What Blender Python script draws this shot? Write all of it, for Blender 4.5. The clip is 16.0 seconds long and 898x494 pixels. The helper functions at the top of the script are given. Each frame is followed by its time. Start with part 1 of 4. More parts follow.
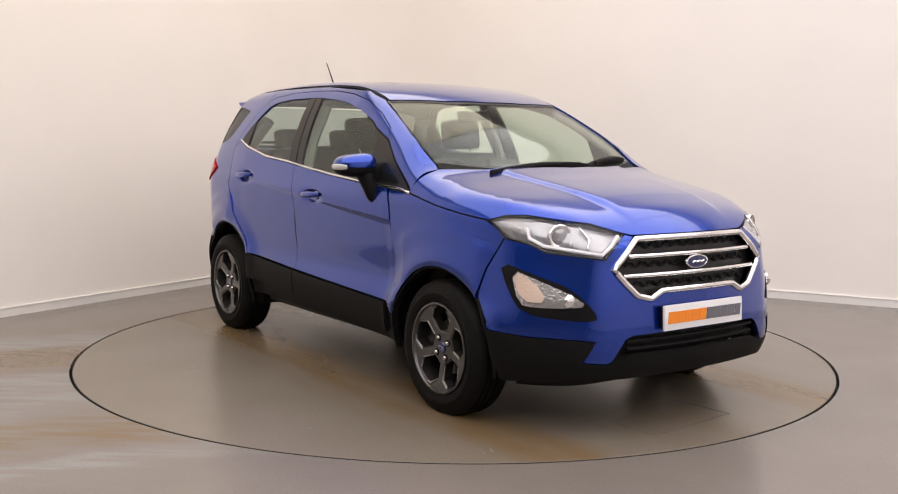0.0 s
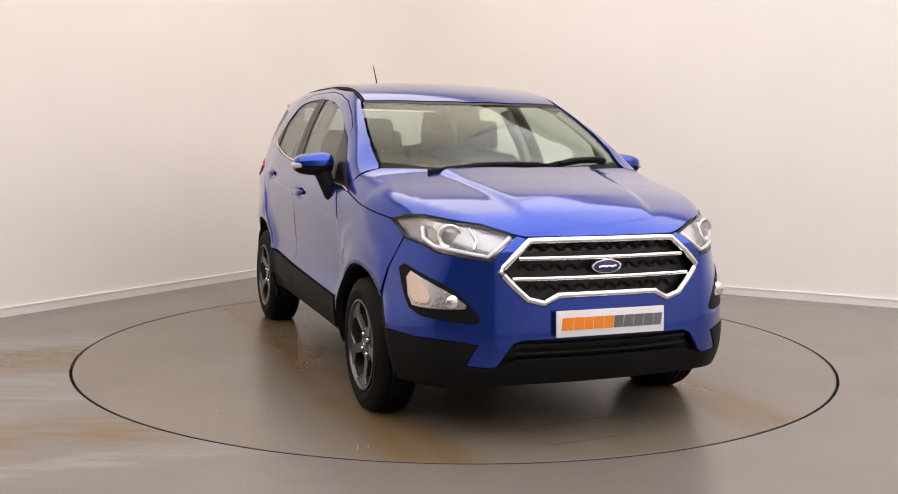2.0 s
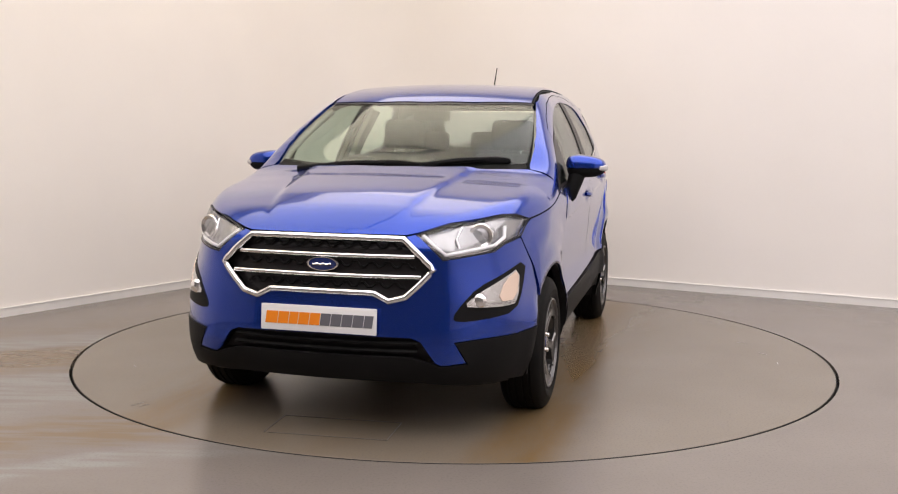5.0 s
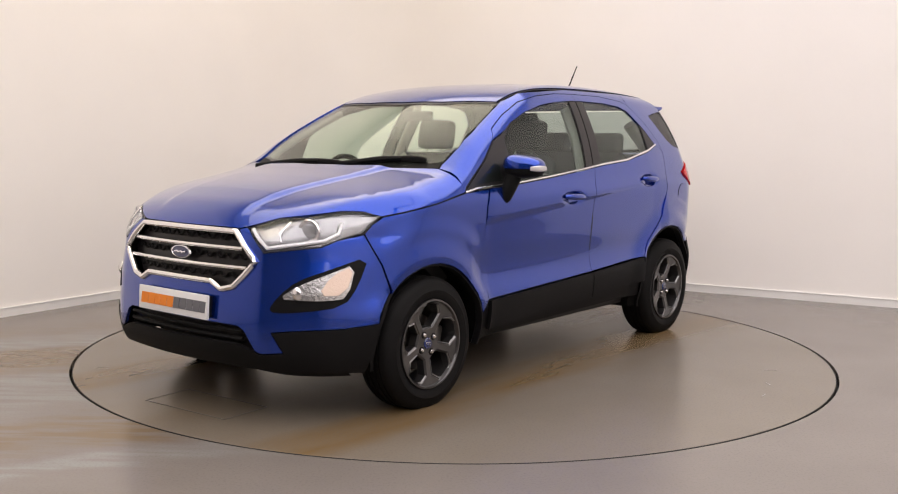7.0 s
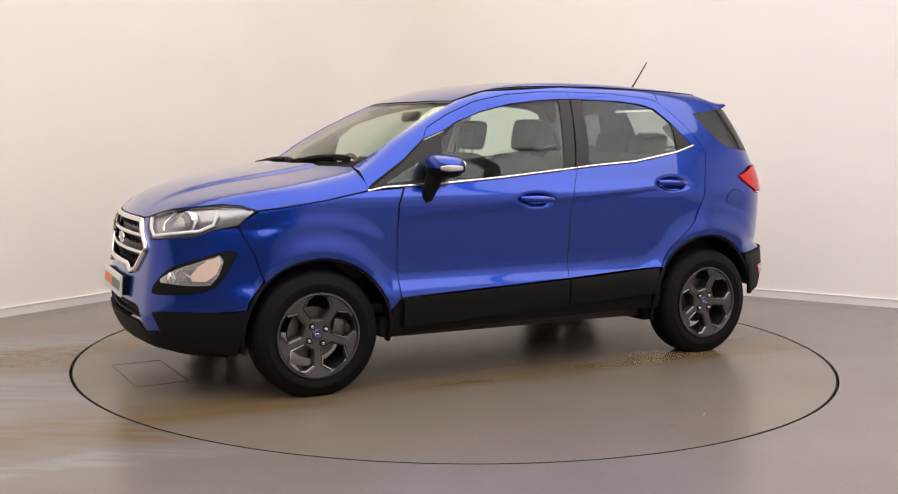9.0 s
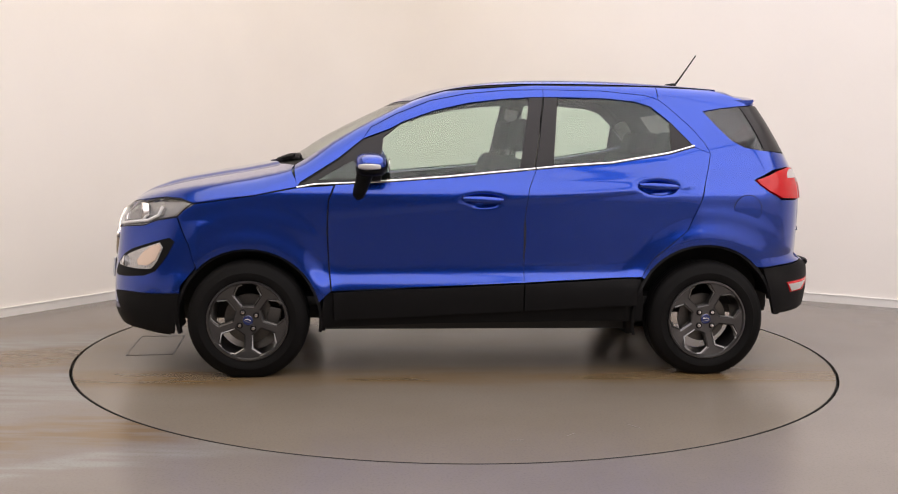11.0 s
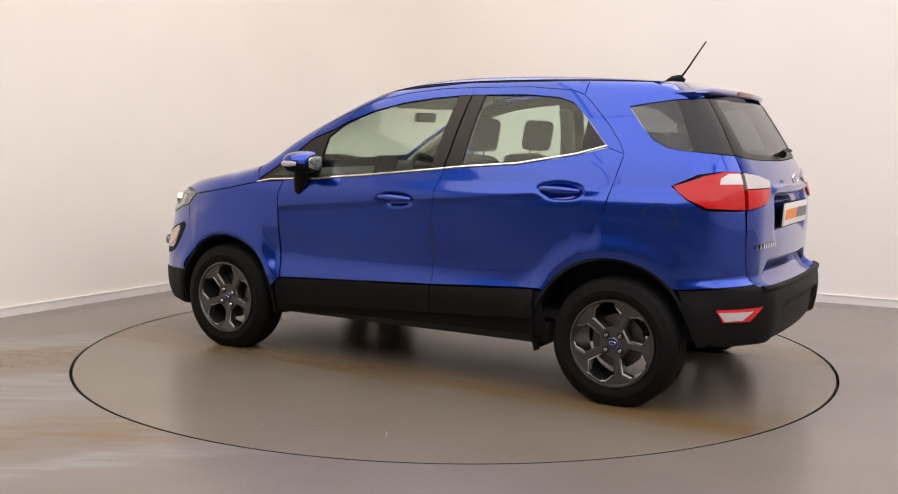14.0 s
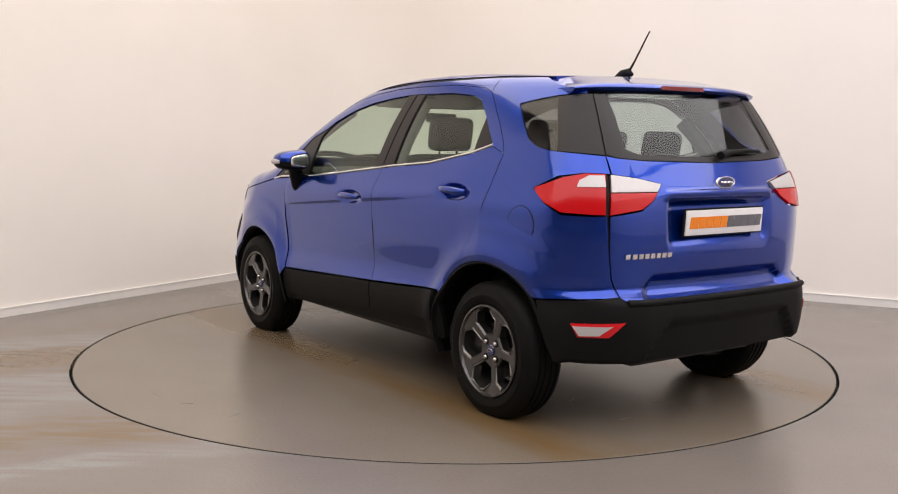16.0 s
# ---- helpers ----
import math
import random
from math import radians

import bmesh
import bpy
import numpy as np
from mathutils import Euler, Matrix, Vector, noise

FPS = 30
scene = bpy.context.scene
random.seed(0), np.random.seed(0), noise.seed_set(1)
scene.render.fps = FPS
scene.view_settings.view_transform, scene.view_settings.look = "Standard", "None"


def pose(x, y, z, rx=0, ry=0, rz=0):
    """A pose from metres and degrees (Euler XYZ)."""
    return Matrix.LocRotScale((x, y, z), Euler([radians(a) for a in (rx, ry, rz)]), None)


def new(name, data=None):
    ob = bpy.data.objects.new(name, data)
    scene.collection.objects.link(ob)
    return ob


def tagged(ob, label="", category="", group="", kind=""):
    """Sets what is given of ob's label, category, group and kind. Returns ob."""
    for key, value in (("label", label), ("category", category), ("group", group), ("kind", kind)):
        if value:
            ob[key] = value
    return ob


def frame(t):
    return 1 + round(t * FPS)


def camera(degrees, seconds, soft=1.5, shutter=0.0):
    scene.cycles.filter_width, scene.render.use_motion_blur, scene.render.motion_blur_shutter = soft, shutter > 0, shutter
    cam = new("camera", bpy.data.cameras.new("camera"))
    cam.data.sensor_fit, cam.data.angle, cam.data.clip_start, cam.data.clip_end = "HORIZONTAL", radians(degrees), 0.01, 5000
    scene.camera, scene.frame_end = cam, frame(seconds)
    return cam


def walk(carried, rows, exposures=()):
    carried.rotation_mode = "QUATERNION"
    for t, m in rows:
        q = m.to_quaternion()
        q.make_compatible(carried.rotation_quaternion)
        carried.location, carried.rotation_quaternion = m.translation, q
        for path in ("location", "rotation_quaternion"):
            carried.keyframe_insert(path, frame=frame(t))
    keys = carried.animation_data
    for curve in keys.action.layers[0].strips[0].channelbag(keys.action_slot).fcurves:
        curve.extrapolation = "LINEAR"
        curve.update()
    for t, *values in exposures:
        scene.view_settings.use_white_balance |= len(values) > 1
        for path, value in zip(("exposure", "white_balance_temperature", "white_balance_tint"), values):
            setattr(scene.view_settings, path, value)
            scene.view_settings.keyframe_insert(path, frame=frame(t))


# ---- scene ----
from mathutils.geometry import delaunay_2d_cdt

cam = camera(48.9, 16.0, soft=1.1)
EYE = pose(0, -6.0874, 1.2975, 83.715, 0, 0.346) @ pose(0, 0, 0, 0, 0, 0.626)
walk(cam, [(0.0, EYE), (16.0, EYE)])

world = bpy.data.worlds.new("world")
world.use_nodes = True
world.node_tree.nodes["Background"].inputs[0].default_value = (.02, .02, .02, 1)
scene.world = world
scene.view_settings.exposure = 0.0


# ---- materials ----
def material(name, color, rough=.5, metal=0., coat=0., bump=0., scale=40., vary=.0, spec=.5, glow=0., mix=None, big=3.):
    """Principled surface with variation at a fine and a broad scale."""
    m = bpy.data.materials.new(name)
    m.use_nodes = True
    n, l = m.node_tree.nodes, m.node_tree.links
    p = n["Principled BSDF"]
    p.inputs["Base Color"].default_value = (*color, 1)
    p.inputs["Roughness"].default_value, p.inputs["Metallic"].default_value = rough, metal
    p.inputs["Coat Weight"].default_value, p.inputs["Coat Roughness"].default_value = coat, .04
    p.inputs["Specular IOR Level"].default_value = spec
    if glow:
        p.inputs["Emission Color"].default_value, p.inputs["Emission Strength"].default_value = (*color, 1), glow
    if vary or bump or mix:
        tc = n.new("ShaderNodeTexCoord")
        fine, broad = n.new("ShaderNodeTexNoise"), n.new("ShaderNodeTexNoise")
        fine.inputs["Scale"].default_value, broad.inputs["Scale"].default_value = scale, big
        fine.inputs["Detail"].default_value, broad.inputs["Detail"].default_value = 4, 5
        l.new(tc.outputs["Object"], fine.inputs[0]), l.new(tc.outputs["Object"], broad.inputs[0])
        if bump:
            b = n.new("ShaderNodeBump")
            b.inputs["Strength"].default_value, b.inputs["Distance"].default_value = bump, .003
            l.new(fine.outputs[0], b.inputs["Height"]), l.new(b.outputs[0], p.inputs["Normal"])
        if vary or mix:
            other = mix or tuple(c * (1 - vary) for c in color)
            add = n.new("ShaderNodeMath")
            add.operation = "MULTIPLY_ADD"
            add.inputs[1].default_value = .35
            l.new(fine.outputs[0], add.inputs[0]), l.new(broad.outputs[0], add.inputs[2])
            ramp = n.new("ShaderNodeValToRGB")
            ramp.color_ramp.elements[0].position, ramp.color_ramp.elements[1].position = .52, .85
            ramp.color_ramp.elements[0].color, ramp.color_ramp.elements[1].color = (*color, 1), (*other, 1)
            l.new(add.outputs[0], ramp.inputs[0]), l.new(ramp.outputs[0], p.inputs["Base Color"])
    return m


def glass(name, tint, gloss=.035, rough=0.0):
    """A thin pane: tinted straight-through light, mirror gloss that grows at a slant."""
    m = bpy.data.materials.new(name)
    m.use_nodes = True
    n, l = m.node_tree.nodes, m.node_tree.links
    n.remove(n["Principled BSDF"])
    clear, shine, face, mx = n.new("ShaderNodeBsdfTransparent"), n.new("ShaderNodeBsdfGlossy"), n.new("ShaderNodeLayerWeight"), n.new("ShaderNodeMixShader")
    power, gain = n.new("ShaderNodeMath"), n.new("ShaderNodeMath")
    clear.inputs[0].default_value = (*tint, 1)
    shine.inputs["Roughness"].default_value = rough
    power.operation, gain.operation = "POWER", "MULTIPLY_ADD"
    power.inputs[1].default_value, gain.inputs[1].default_value, gain.inputs[2].default_value = 5.0, .85, gloss
    l.new(face.outputs["Facing"], power.inputs[0]), l.new(power.outputs[0], gain.inputs[0]), l.new(gain.outputs[0], mx.inputs[0])
    l.new(clear.outputs[0], mx.inputs[1]), l.new(shine.outputs[0], mx.inputs[2])
    l.new(mx.outputs[0], n["Material Output"].inputs[0])
    return m


def floor_material(name, worn):
    """Sealed grey screed with a satin sheen, ochre wear bands and fine scuffs."""
    m = bpy.data.materials.new(name)
    m.use_nodes = True
    n, l = m.node_tree.nodes, m.node_tree.links
    p = n["Principled BSDF"]
    tc = n.new("ShaderNodeTexCoord")

    def cloud(scale, stretch=(1, 1, 1), detail=6, turn=0.):
        mp, tx = n.new("ShaderNodeMapping"), n.new("ShaderNodeTexNoise")
        mp.inputs["Scale"].default_value, mp.inputs["Rotation"].default_value = stretch, (0, 0, turn)
        tx.inputs["Scale"].default_value, tx.inputs["Detail"].default_value = scale, detail
        l.new(tc.outputs["Object"], mp.inputs[0]), l.new(mp.outputs[0], tx.inputs[0])
        return tx.outputs[0]

    def ramp(src, a, b, lo=0., hi=1.):
        r = n.new("ShaderNodeMapRange")
        r.inputs[1].default_value, r.inputs[2].default_value, r.inputs[3].default_value, r.inputs[4].default_value = a, b, lo, hi
        l.new(src, r.inputs[0])
        return r.outputs[0]

    def blend(a, b, fac):
        mx = n.new("ShaderNodeMix")
        mx.data_type = "RGBA"
        for sock, v in ((mx.inputs[6], a), (mx.inputs[7], b)):
            if isinstance(v, tuple):
                sock.default_value = (*v, 1)
            else:
                l.new(v, sock)
        l.new(fac, mx.inputs[0])
        return mx.outputs[2]

    def times(a, b, op="MULTIPLY"):
        mt = n.new("ShaderNodeMath")
        mt.operation = op
        for sock, v in ((mt.inputs[0], a), (mt.inputs[1], b)):
            if isinstance(v, (int, float)):
                sock.default_value = v
            else:
                l.new(v, sock)
        return mt.outputs[0]

    def stripes(src, *stops):
        """Strength along a line: (place, value) pairs."""
        lo, hi = stops[0][0], stops[-1][0]
        rp = n.new("ShaderNodeValToRGB")
        rp.color_ramp.interpolation = "EASE"
        el = rp.color_ramp.elements
        el[0].position, el[1].position = 0, 1
        el[0].color, el[1].color = (stops[0][1],) * 3 + (1,), (stops[-1][1],) * 3 + (1,)
        for at, v in stops[1:-1]:
            el.new((at - lo) / (hi - lo)).color = (v, v, v, 1)
        l.new(ramp(src, lo, hi), rp.inputs[0])
        return rp.outputs[0]

    sx = n.new("ShaderNodeSeparateXYZ")
    l.new(tc.outputs["Object"], sx.inputs[0])
    mottle, grain = cloud(1.3, detail=5), cloud(90, detail=3)
    if worn:
        c = blend((.158, .138, .125), (.196, .172, .156), ramp(mottle, .2, .8))
        # ochre and bleached drive-on bands beside the turntable
        warp = times(times(cloud(1.6, (1, 2, 1), 5), -.5, "ADD"), .55)
        line = times(times(times(sx.outputs[0], -.40), -.80, "ADD"), times(sx.outputs[1], warp, "ADD"), "ADD")
        zone = ramp(sx.outputs[0], -.5, -1.5)
        ochre = stripes(line, (-3.0, 0), (-2.35, 0), (-2.1, 1), (-1.8, .9), (-1.6, .15), (-1.0, .1), (-.65, .5), (-.4, 1), (-.12, .9), (.05, .1), (.5, .25), (1.2, 0))
        pale = stripes(line, (-3.0, 0), (-2.72, .1), (-2.56, .9), (-2.42, .8), (-2.3, 0), (-1.7, .1), (-1.4, .7), (-.85, .8), (-.6, .1), (-.05, 0), (.15, .8), (.35, .5), (.6, 0), (1.2, 0))
        rub = ramp(cloud(7, (.35, 2.2, 1), 9, -.35), .38, .58, .25, 1)
        c = blend(c, (.150, .096, .042), times(times(zone, ochre), times(rub, .95)))
        c = blend(c, (.245, .248, .252), times(times(zone, pale), times(rub, .80)))
    else:
        c = blend((.160, .136, .108), (.190, .163, .135), ramp(mottle, .2, .8))
        # ochre tyre tracks along the car's way on and off
        warp = times(times(cloud(1.1, (1, 1, 1), 4), -.5, "ADD"), .30)
        side = times(times(sx.outputs[1], warp, "ADD"), .076, "ADD")
        track = stripes(side, (-1.3, 0), (-1.1, .15), (-.92, .9), (-.76, .8), (-.55, .15), (0, .25), (.55, .15), (.76, .8), (.92, .9), (1.1, .15), (1.3, 0))
        c = blend(c, (.150, .092, .034), times(track, ramp(cloud(2.2, (.4, 1.5, 1), 6), .32, .58, .30, 1)))
    c = blend(c, (.120, .105, .092), ramp(grain, .50, .75, 0, .40))
    l.new(c, p.inputs["Base Color"])
    p.inputs["Roughness"].default_value = .27
    return m


WALL = material("wall_paint", (.86, .82, .785), .6, vary=.03, bump=.05, scale=120, big=1.2)
# dark stand-in for the dim hall behind the camera, darkening reflections
WALL_DIM_HALL = material("dim_hall_stand_in", (.17, .16, .155), .7, vary=.1)
CEIL = material("ceiling_paint", (.74, .72, .70), .8, vary=.04)
TRIM = material("skirting_paint", (.80, .78, .76), .35, vary=.03)
# near-black that paints the shade inside gaps and under the deck
GAP = material("gap_dark", (.012, .011, .010), .8)
FLOOR = floor_material("floor_screed", True)
DISC = floor_material("turntable_screed", False)
STEEL = material("hatch_steel", (.15, .13, .11), .5, .1, vary=.2)
GLOW_WARM = (material("diffuser_warm", (.9, .85, .75), .5, glow=1), (1, .85, .67), 1.21)
GLOW = (material("diffuser_neutral", (.9, .88, .88), .5, glow=1), (1, .922, .930), 1.29)
# stronger fill strength for panels added out of view on the right
GLOW_SIDE_FILL = (GLOW[0], GLOW[1], 1.45)
GROOVE = material("groove_brown", (.085, .072, .062), .6)
PAINT = material("blue_paint", (.001, .040, .365), .255, .84, 1.0, vary=.12, scale=900, big=400)
CLAD = material("black_plastic", (.008, .0076, .008), .52, bump=.12, scale=700, vary=.2, spec=.10)
GLOSSBLACK = material("satin_black", (.012, .010, .011), .34, spec=.32)
TRIMDARK = material("cabin_trim", (.021, .020, .020), .7, bump=.1, scale=300, vary=.2)
HEADLINER = material("headliner", (.42, .40, .37), .9, vary=.05)
CHROME = material("chrome", (.90, .89, .90), .16, 1.0)
SILVER = material("silver_plastic", (.62, .62, .64), .25, .7)
RUBBER = material("tyre_rubber", (.008, .0075, .0075), .6, bump=.2, scale=200, vary=.3, spec=.09)
ALLOY = material("alloy_grey", (.090, .086, .086), .30, .8, .5, vary=.1, scale=300)
# lit copy of the alloy grey, for chamfers that catch the light
FACET_LIT = material("alloy_chamfer_lit", (.22, .215, .21), .34, .85)
DISCMETAL = material("brake_metal", (.14, .13, .12), .38, .9, vary=.3, scale=60)
NUT = material("wheel_nut_metal", (.65, .62, .60), .2, 1)
PLATE = material("plate_white", (.80, .79, .80), .3, vary=.03)
ORANGE = material("print_orange", (.85, .24, .01), .4)
GREY = material("print_grey", (.13, .13, .15), .4)
BADGEBLUE = material("badge_blue", (.008, .018, .10), .15, coat=1)
# faint glow added to brighten the red of the tail lamp lenses
RED_GLOW = material("lamp_red_glow", (.46, .003, .006), .22, coat=.25, glow=.09, spec=.3)
CLEARLAMP = material("lamp_clear", (.52, .50, .50), .32, .25, coat=.4, bump=.5, scale=160)
AMBER = material("lamp_amber", (.72, .56, .46), .2, .3, coat=.6, bump=1., scale=110)
FACETS = material("lamp_facets", (.62, .61, .61), .16, .75, coat=.5, bump=1., scale=70, vary=.25)
REFLECTOR = material("lamp_reflector", (.50, .50, .51), .24, .75, bump=.6, scale=45, vary=.35)
SEAT = material("seat_cloth", (.035, .034, .036), .9, bump=.3, scale=500, vary=.3)
WSCREEN = glass("windscreen_glass", (.90, .945, .895), .035)
SIDEGLASS = glass("side_glass", (.875, .94, .90))
PRIVACY = glass("tailgate_glass", (.72, .75, .755), .04)
LENS = glass("lamp_lens", (.97, .97, .975), .03)
BRAKE = material("brake_light_red", (.17, .008, .010), .25, coat=.5)
QUARTER = glass("quarter_glass", (.47, .47, .49), .05)
# slight glow put into the reflector's red, though it is no lamp
RED_FILM_GLOW = material("reflector_red_glow", (.55, .005, .01), .2, coat=.6, glow=.05)


# ---- mesh helpers ----
def empty(name, label="", category="", group=""):
    return tagged(new(name), label, category, group)


def mesh_of(bm, name, smooth=40):
    bmesh.ops.recalc_face_normals(bm, faces=bm.faces)
    me = bpy.data.meshes.new(name)
    bm.to_mesh(me)
    bm.free()
    if smooth:
        me.shade_smooth()
        me.set_sharp_from_angle(angle=radians(smooth))
    return me


def part(name, bm, mat, parent=None, label="", smooth=40, at=None):
    """One mesh object; bm is a bmesh or a finished mesh."""
    me = bm if isinstance(bm, bpy.types.Mesh) else mesh_of(bm, name, smooth)
    mats = mat if isinstance(mat, (list, tuple)) else [mat]
    if not me.materials:
        for k in mats:
            me.materials.append(k)
    ob = new(name, me)
    ob.parent = parent
    if at is not None:
        ob.matrix_basis = at
    if label:
        ob["label"] = label
    return ob


def box(bm, c, size, bevel=.0, turn=(0, 0, 0), seg=2):
    m = pose(*c, *turn) @ Matrix.Diagonal((*size, 1))
    made = bmesh.ops.create_cube(bm, size=1, matrix=m)["verts"]
    if bevel:
        es = list({e for v in made for e in v.link_edges})
        bmesh.ops.bevel(bm, geom=es, offset=bevel, segments=seg, profile=.6, affect="EDGES", clamp_overlap=True)
    return bm


def boxed(c, size, bevel=.0, turn=(0, 0, 0), seg=2):
    return box(bmesh.new(), c, size, bevel, turn, seg)


def tube(points, radius, sides=10, close=False, flat=1.0):
    """A round bar swept along points; flat squashes it in height."""
    bm = bmesh.new()
    pts = [Vector(p) for p in points]
    n = len(pts)
    rings = []
    for i, p in enumerate(pts):
        a = pts[(i - 1) % n] if close or i else pts[0]
        b = pts[(i + 1) % n] if close or i < n - 1 else pts[-1]
        d = (b - a).normalized()
        side = d.cross(Vector((0, 0, 1)))
        side = side.normalized() if side.length > 1e-3 else Vector((0, 1, 0))
        up = side.cross(d)
        r = radius[i] if isinstance(radius, (list, tuple)) else radius
        rings.append([bm.verts.new(p + side * math.cos(t) * r + up * math.sin(t) * r * flat)
                      for t in (2 * math.pi * k / sides for k in range(sides))])
    for i in range(n if close else n - 1):
        a, b = rings[i], rings[(i + 1) % n]
        for k in range(sides):
            bm.faces.new((a[k], a[(k + 1) % sides], b[(k + 1) % sides], b[k]))
    if not close:
        bm.faces.new(rings[0][::-1]), bm.faces.new(rings[-1])
    return bm


def lathe(profile, steps=64, axis="Y", closed=True):
    """Turns a profile of (radius, along) about the y axis."""
    bm = bmesh.new()
    rings = [[bm.verts.new((r * math.cos(a), h, r * math.sin(a))) for r, h in profile]
             for a in (2 * math.pi * k / steps for k in range(steps))]
    m = len(profile)
    for k in range(steps):
        a, b = rings[k], rings[(k + 1) % steps]
        for i in range(m if closed else m - 1):
            bm.faces.new((a[i], a[(i + 1) % m], b[(i + 1) % m], b[i]))
    return bm


def prism(outline, depth, plane="XZ", bevel=0.):
    """An outline of 2D points given a depth, standing in XZ (depth along y) or lying in XY."""
    bm = bmesh.new()
    vs = [bm.verts.new((p[0], 0, p[1]) if plane == "XZ" else (p[0], p[1], 0) if plane == "XY" else (0, p[0], p[1])) for p in outline]
    f = bm.faces.new(vs)
    d = {"XZ": (0, depth, 0), "XY": (0, 0, depth), "YZ": (depth, 0, 0)}[plane]
    ext = bmesh.ops.extrude_face_region(bm, geom=[f])["geom"]
    bmesh.ops.translate(bm, vec=d, verts=[v for v in ext if isinstance(v, bmesh.types.BMVert)])
    if bevel:
        bmesh.ops.bevel(bm, geom=bm.edges[:], offset=bevel, segments=2, profile=.6, affect="EDGES", clamp_overlap=True)
    return bm


# ---- the studio ----
def room():
    corner = Vector((-1.162, 4.08))
    left, right = Vector((-.53, -.848)), Vector((.888, -.46))
    span, tall, bend = 13.0, 4.3, 1.0
    # the two seen walls run into each other through a coved corner
    a, b = corner + left * bend, corner + right * bend
    curve = [((1 - t) ** 2 * a + 2 * t * (1 - t) * corner + t * t * b) for t in (k / 16 for k in range(17))]
    line = [corner + left * span] + curve + [corner + right * span]

    def strip(points, z0, z1, thick, name, mat, shift=0.):
        bm = bmesh.new()
        rows = []
        for i, p in enumerate(points):
            d = (points[min(i + 1, len(points) - 1)] - points[max(i - 1, 0)]).normalized()
            out = Vector((-d.y, d.x))
            q, w = p - out * shift, p + out * thick
            rows.append([bm.verts.new((*c, z)) for c, z in ((q, z0), (q, z1), (w, z1), (w, z0))])
        for r, s in zip(rows, rows[1:]):
            for k in range(4):
                bm.faces.new((r[k], r[(k + 1) % 4], s[(k + 1) % 4], s[k]))
        bm.faces.new(rows[0]), bm.faces.new(rows[-1][::-1])
        return tagged(part(name, bm, mat, smooth=30), kind="structure")

    w = strip(line, -.02, tall, .12, "wall_back", WALL)
    w["label"] = "smooth off-white studio wall with a coved corner"
    s = strip(line, 0, .060, .0, "baseboard", TRIM, .014)
    s["label"] = "white painted skirting board along the studio wall"
    cap = strip(line, .060, .068, .0, "trim", TRIM, .018)
    cap["label"] = "thin white rounded top edge of the skirting"
    p, q = corner + left * span, corner + right * span
    far = p + right * span
    # unseen walls: the left one darkens the car's reflections, the right one brightens them
    strip([far, p], -.02, tall, .12, "wall_left_rear", WALL_DIM_HALL)["label"] = "unseen grey wall standing in for a darker hall behind the camera"
    strip([q, far], -.02, tall, .12, "wall_right_rear", WALL)["label"] = "unseen off-white wall added behind the camera to brighten reflections"
    # floor sheet with a round hole for the turntable
    bm = bmesh.new()
    hole, n = 2.2530, 160
    inner = [bm.verts.new((hole * math.cos(t), hole * math.sin(t), 0)) for t in (2 * math.pi * k / n for k in range(n))]
    outer = [bm.verts.new((24 * math.cos(t), 24 * math.sin(t), 0)) for t in (2 * math.pi * k / n for k in range(n))]
    low = [bm.verts.new((v.co.x, v.co.y, -.06)) for v in inner]
    for k in range(n):
        j = (k + 1) % n
        bm.faces.new((inner[k], outer[k], outer[j], inner[j]))
        bm.faces.new((low[k], inner[k], inner[j], low[j]))
    tagged(part("floor", bm, FLOOR, smooth=30), "grey-brown sealed screed studio floor with worn patches", "floor", kind="structure")
    tagged(part("floor_pit", boxed((0, 0, -.09), (4.7, 4.7, .05)), GAP, smooth=0), "dark shallow pit under the turntable", kind="structure")
    c = corner + (left + right) * span / 2
    bm = boxed((0, 0, 0), (span * 1.5, span * 1.5, .1))
    tagged(part("ceiling", bm, CEIL, smooth=0, at=pose(c.x, c.y, tall + .05, 0, 0, -27)), "plain white ceiling", "ceiling", kind="structure")


def ceiling_light(x, y, z, sx, sy, turn, mat, label):
    lamp = empty("ceiling_light", label, "ceiling light", "ceiling lights")
    lamp.matrix_basis = pose(x, y, z, 0, 0, turn)
    bm = bmesh.new()
    for s in (-1, 1):
        box(bm, (s * (sx / 2 + .01), 0, .02), (.02, sy + .04, .05), .003)
        box(bm, (0, s * (sy / 2 + .01), .02), (sx, .02, .05), .003)
    box(bm, (0, 0, .055), (sx, sy, .02))
    part("frame", bm, TRIM, lamp)
    part("diffuser", boxed((0, 0, .01), (sx, sy, .02)), mat[0], lamp, smooth=0)
    # the panel's light, just under its diffuser
    data = bpy.data.lights.new("panel_light", "AREA")
    data.shape, data.size, data.size_y = "RECTANGLE", sx, sy
    data.color, data.energy = mat[1], mat[2] * sx * sy * math.pi
    bulb = new("panel_light", data)
    bulb.matrix_basis = pose(x, y, z - .012, 0, 0, turn)
    return lamp


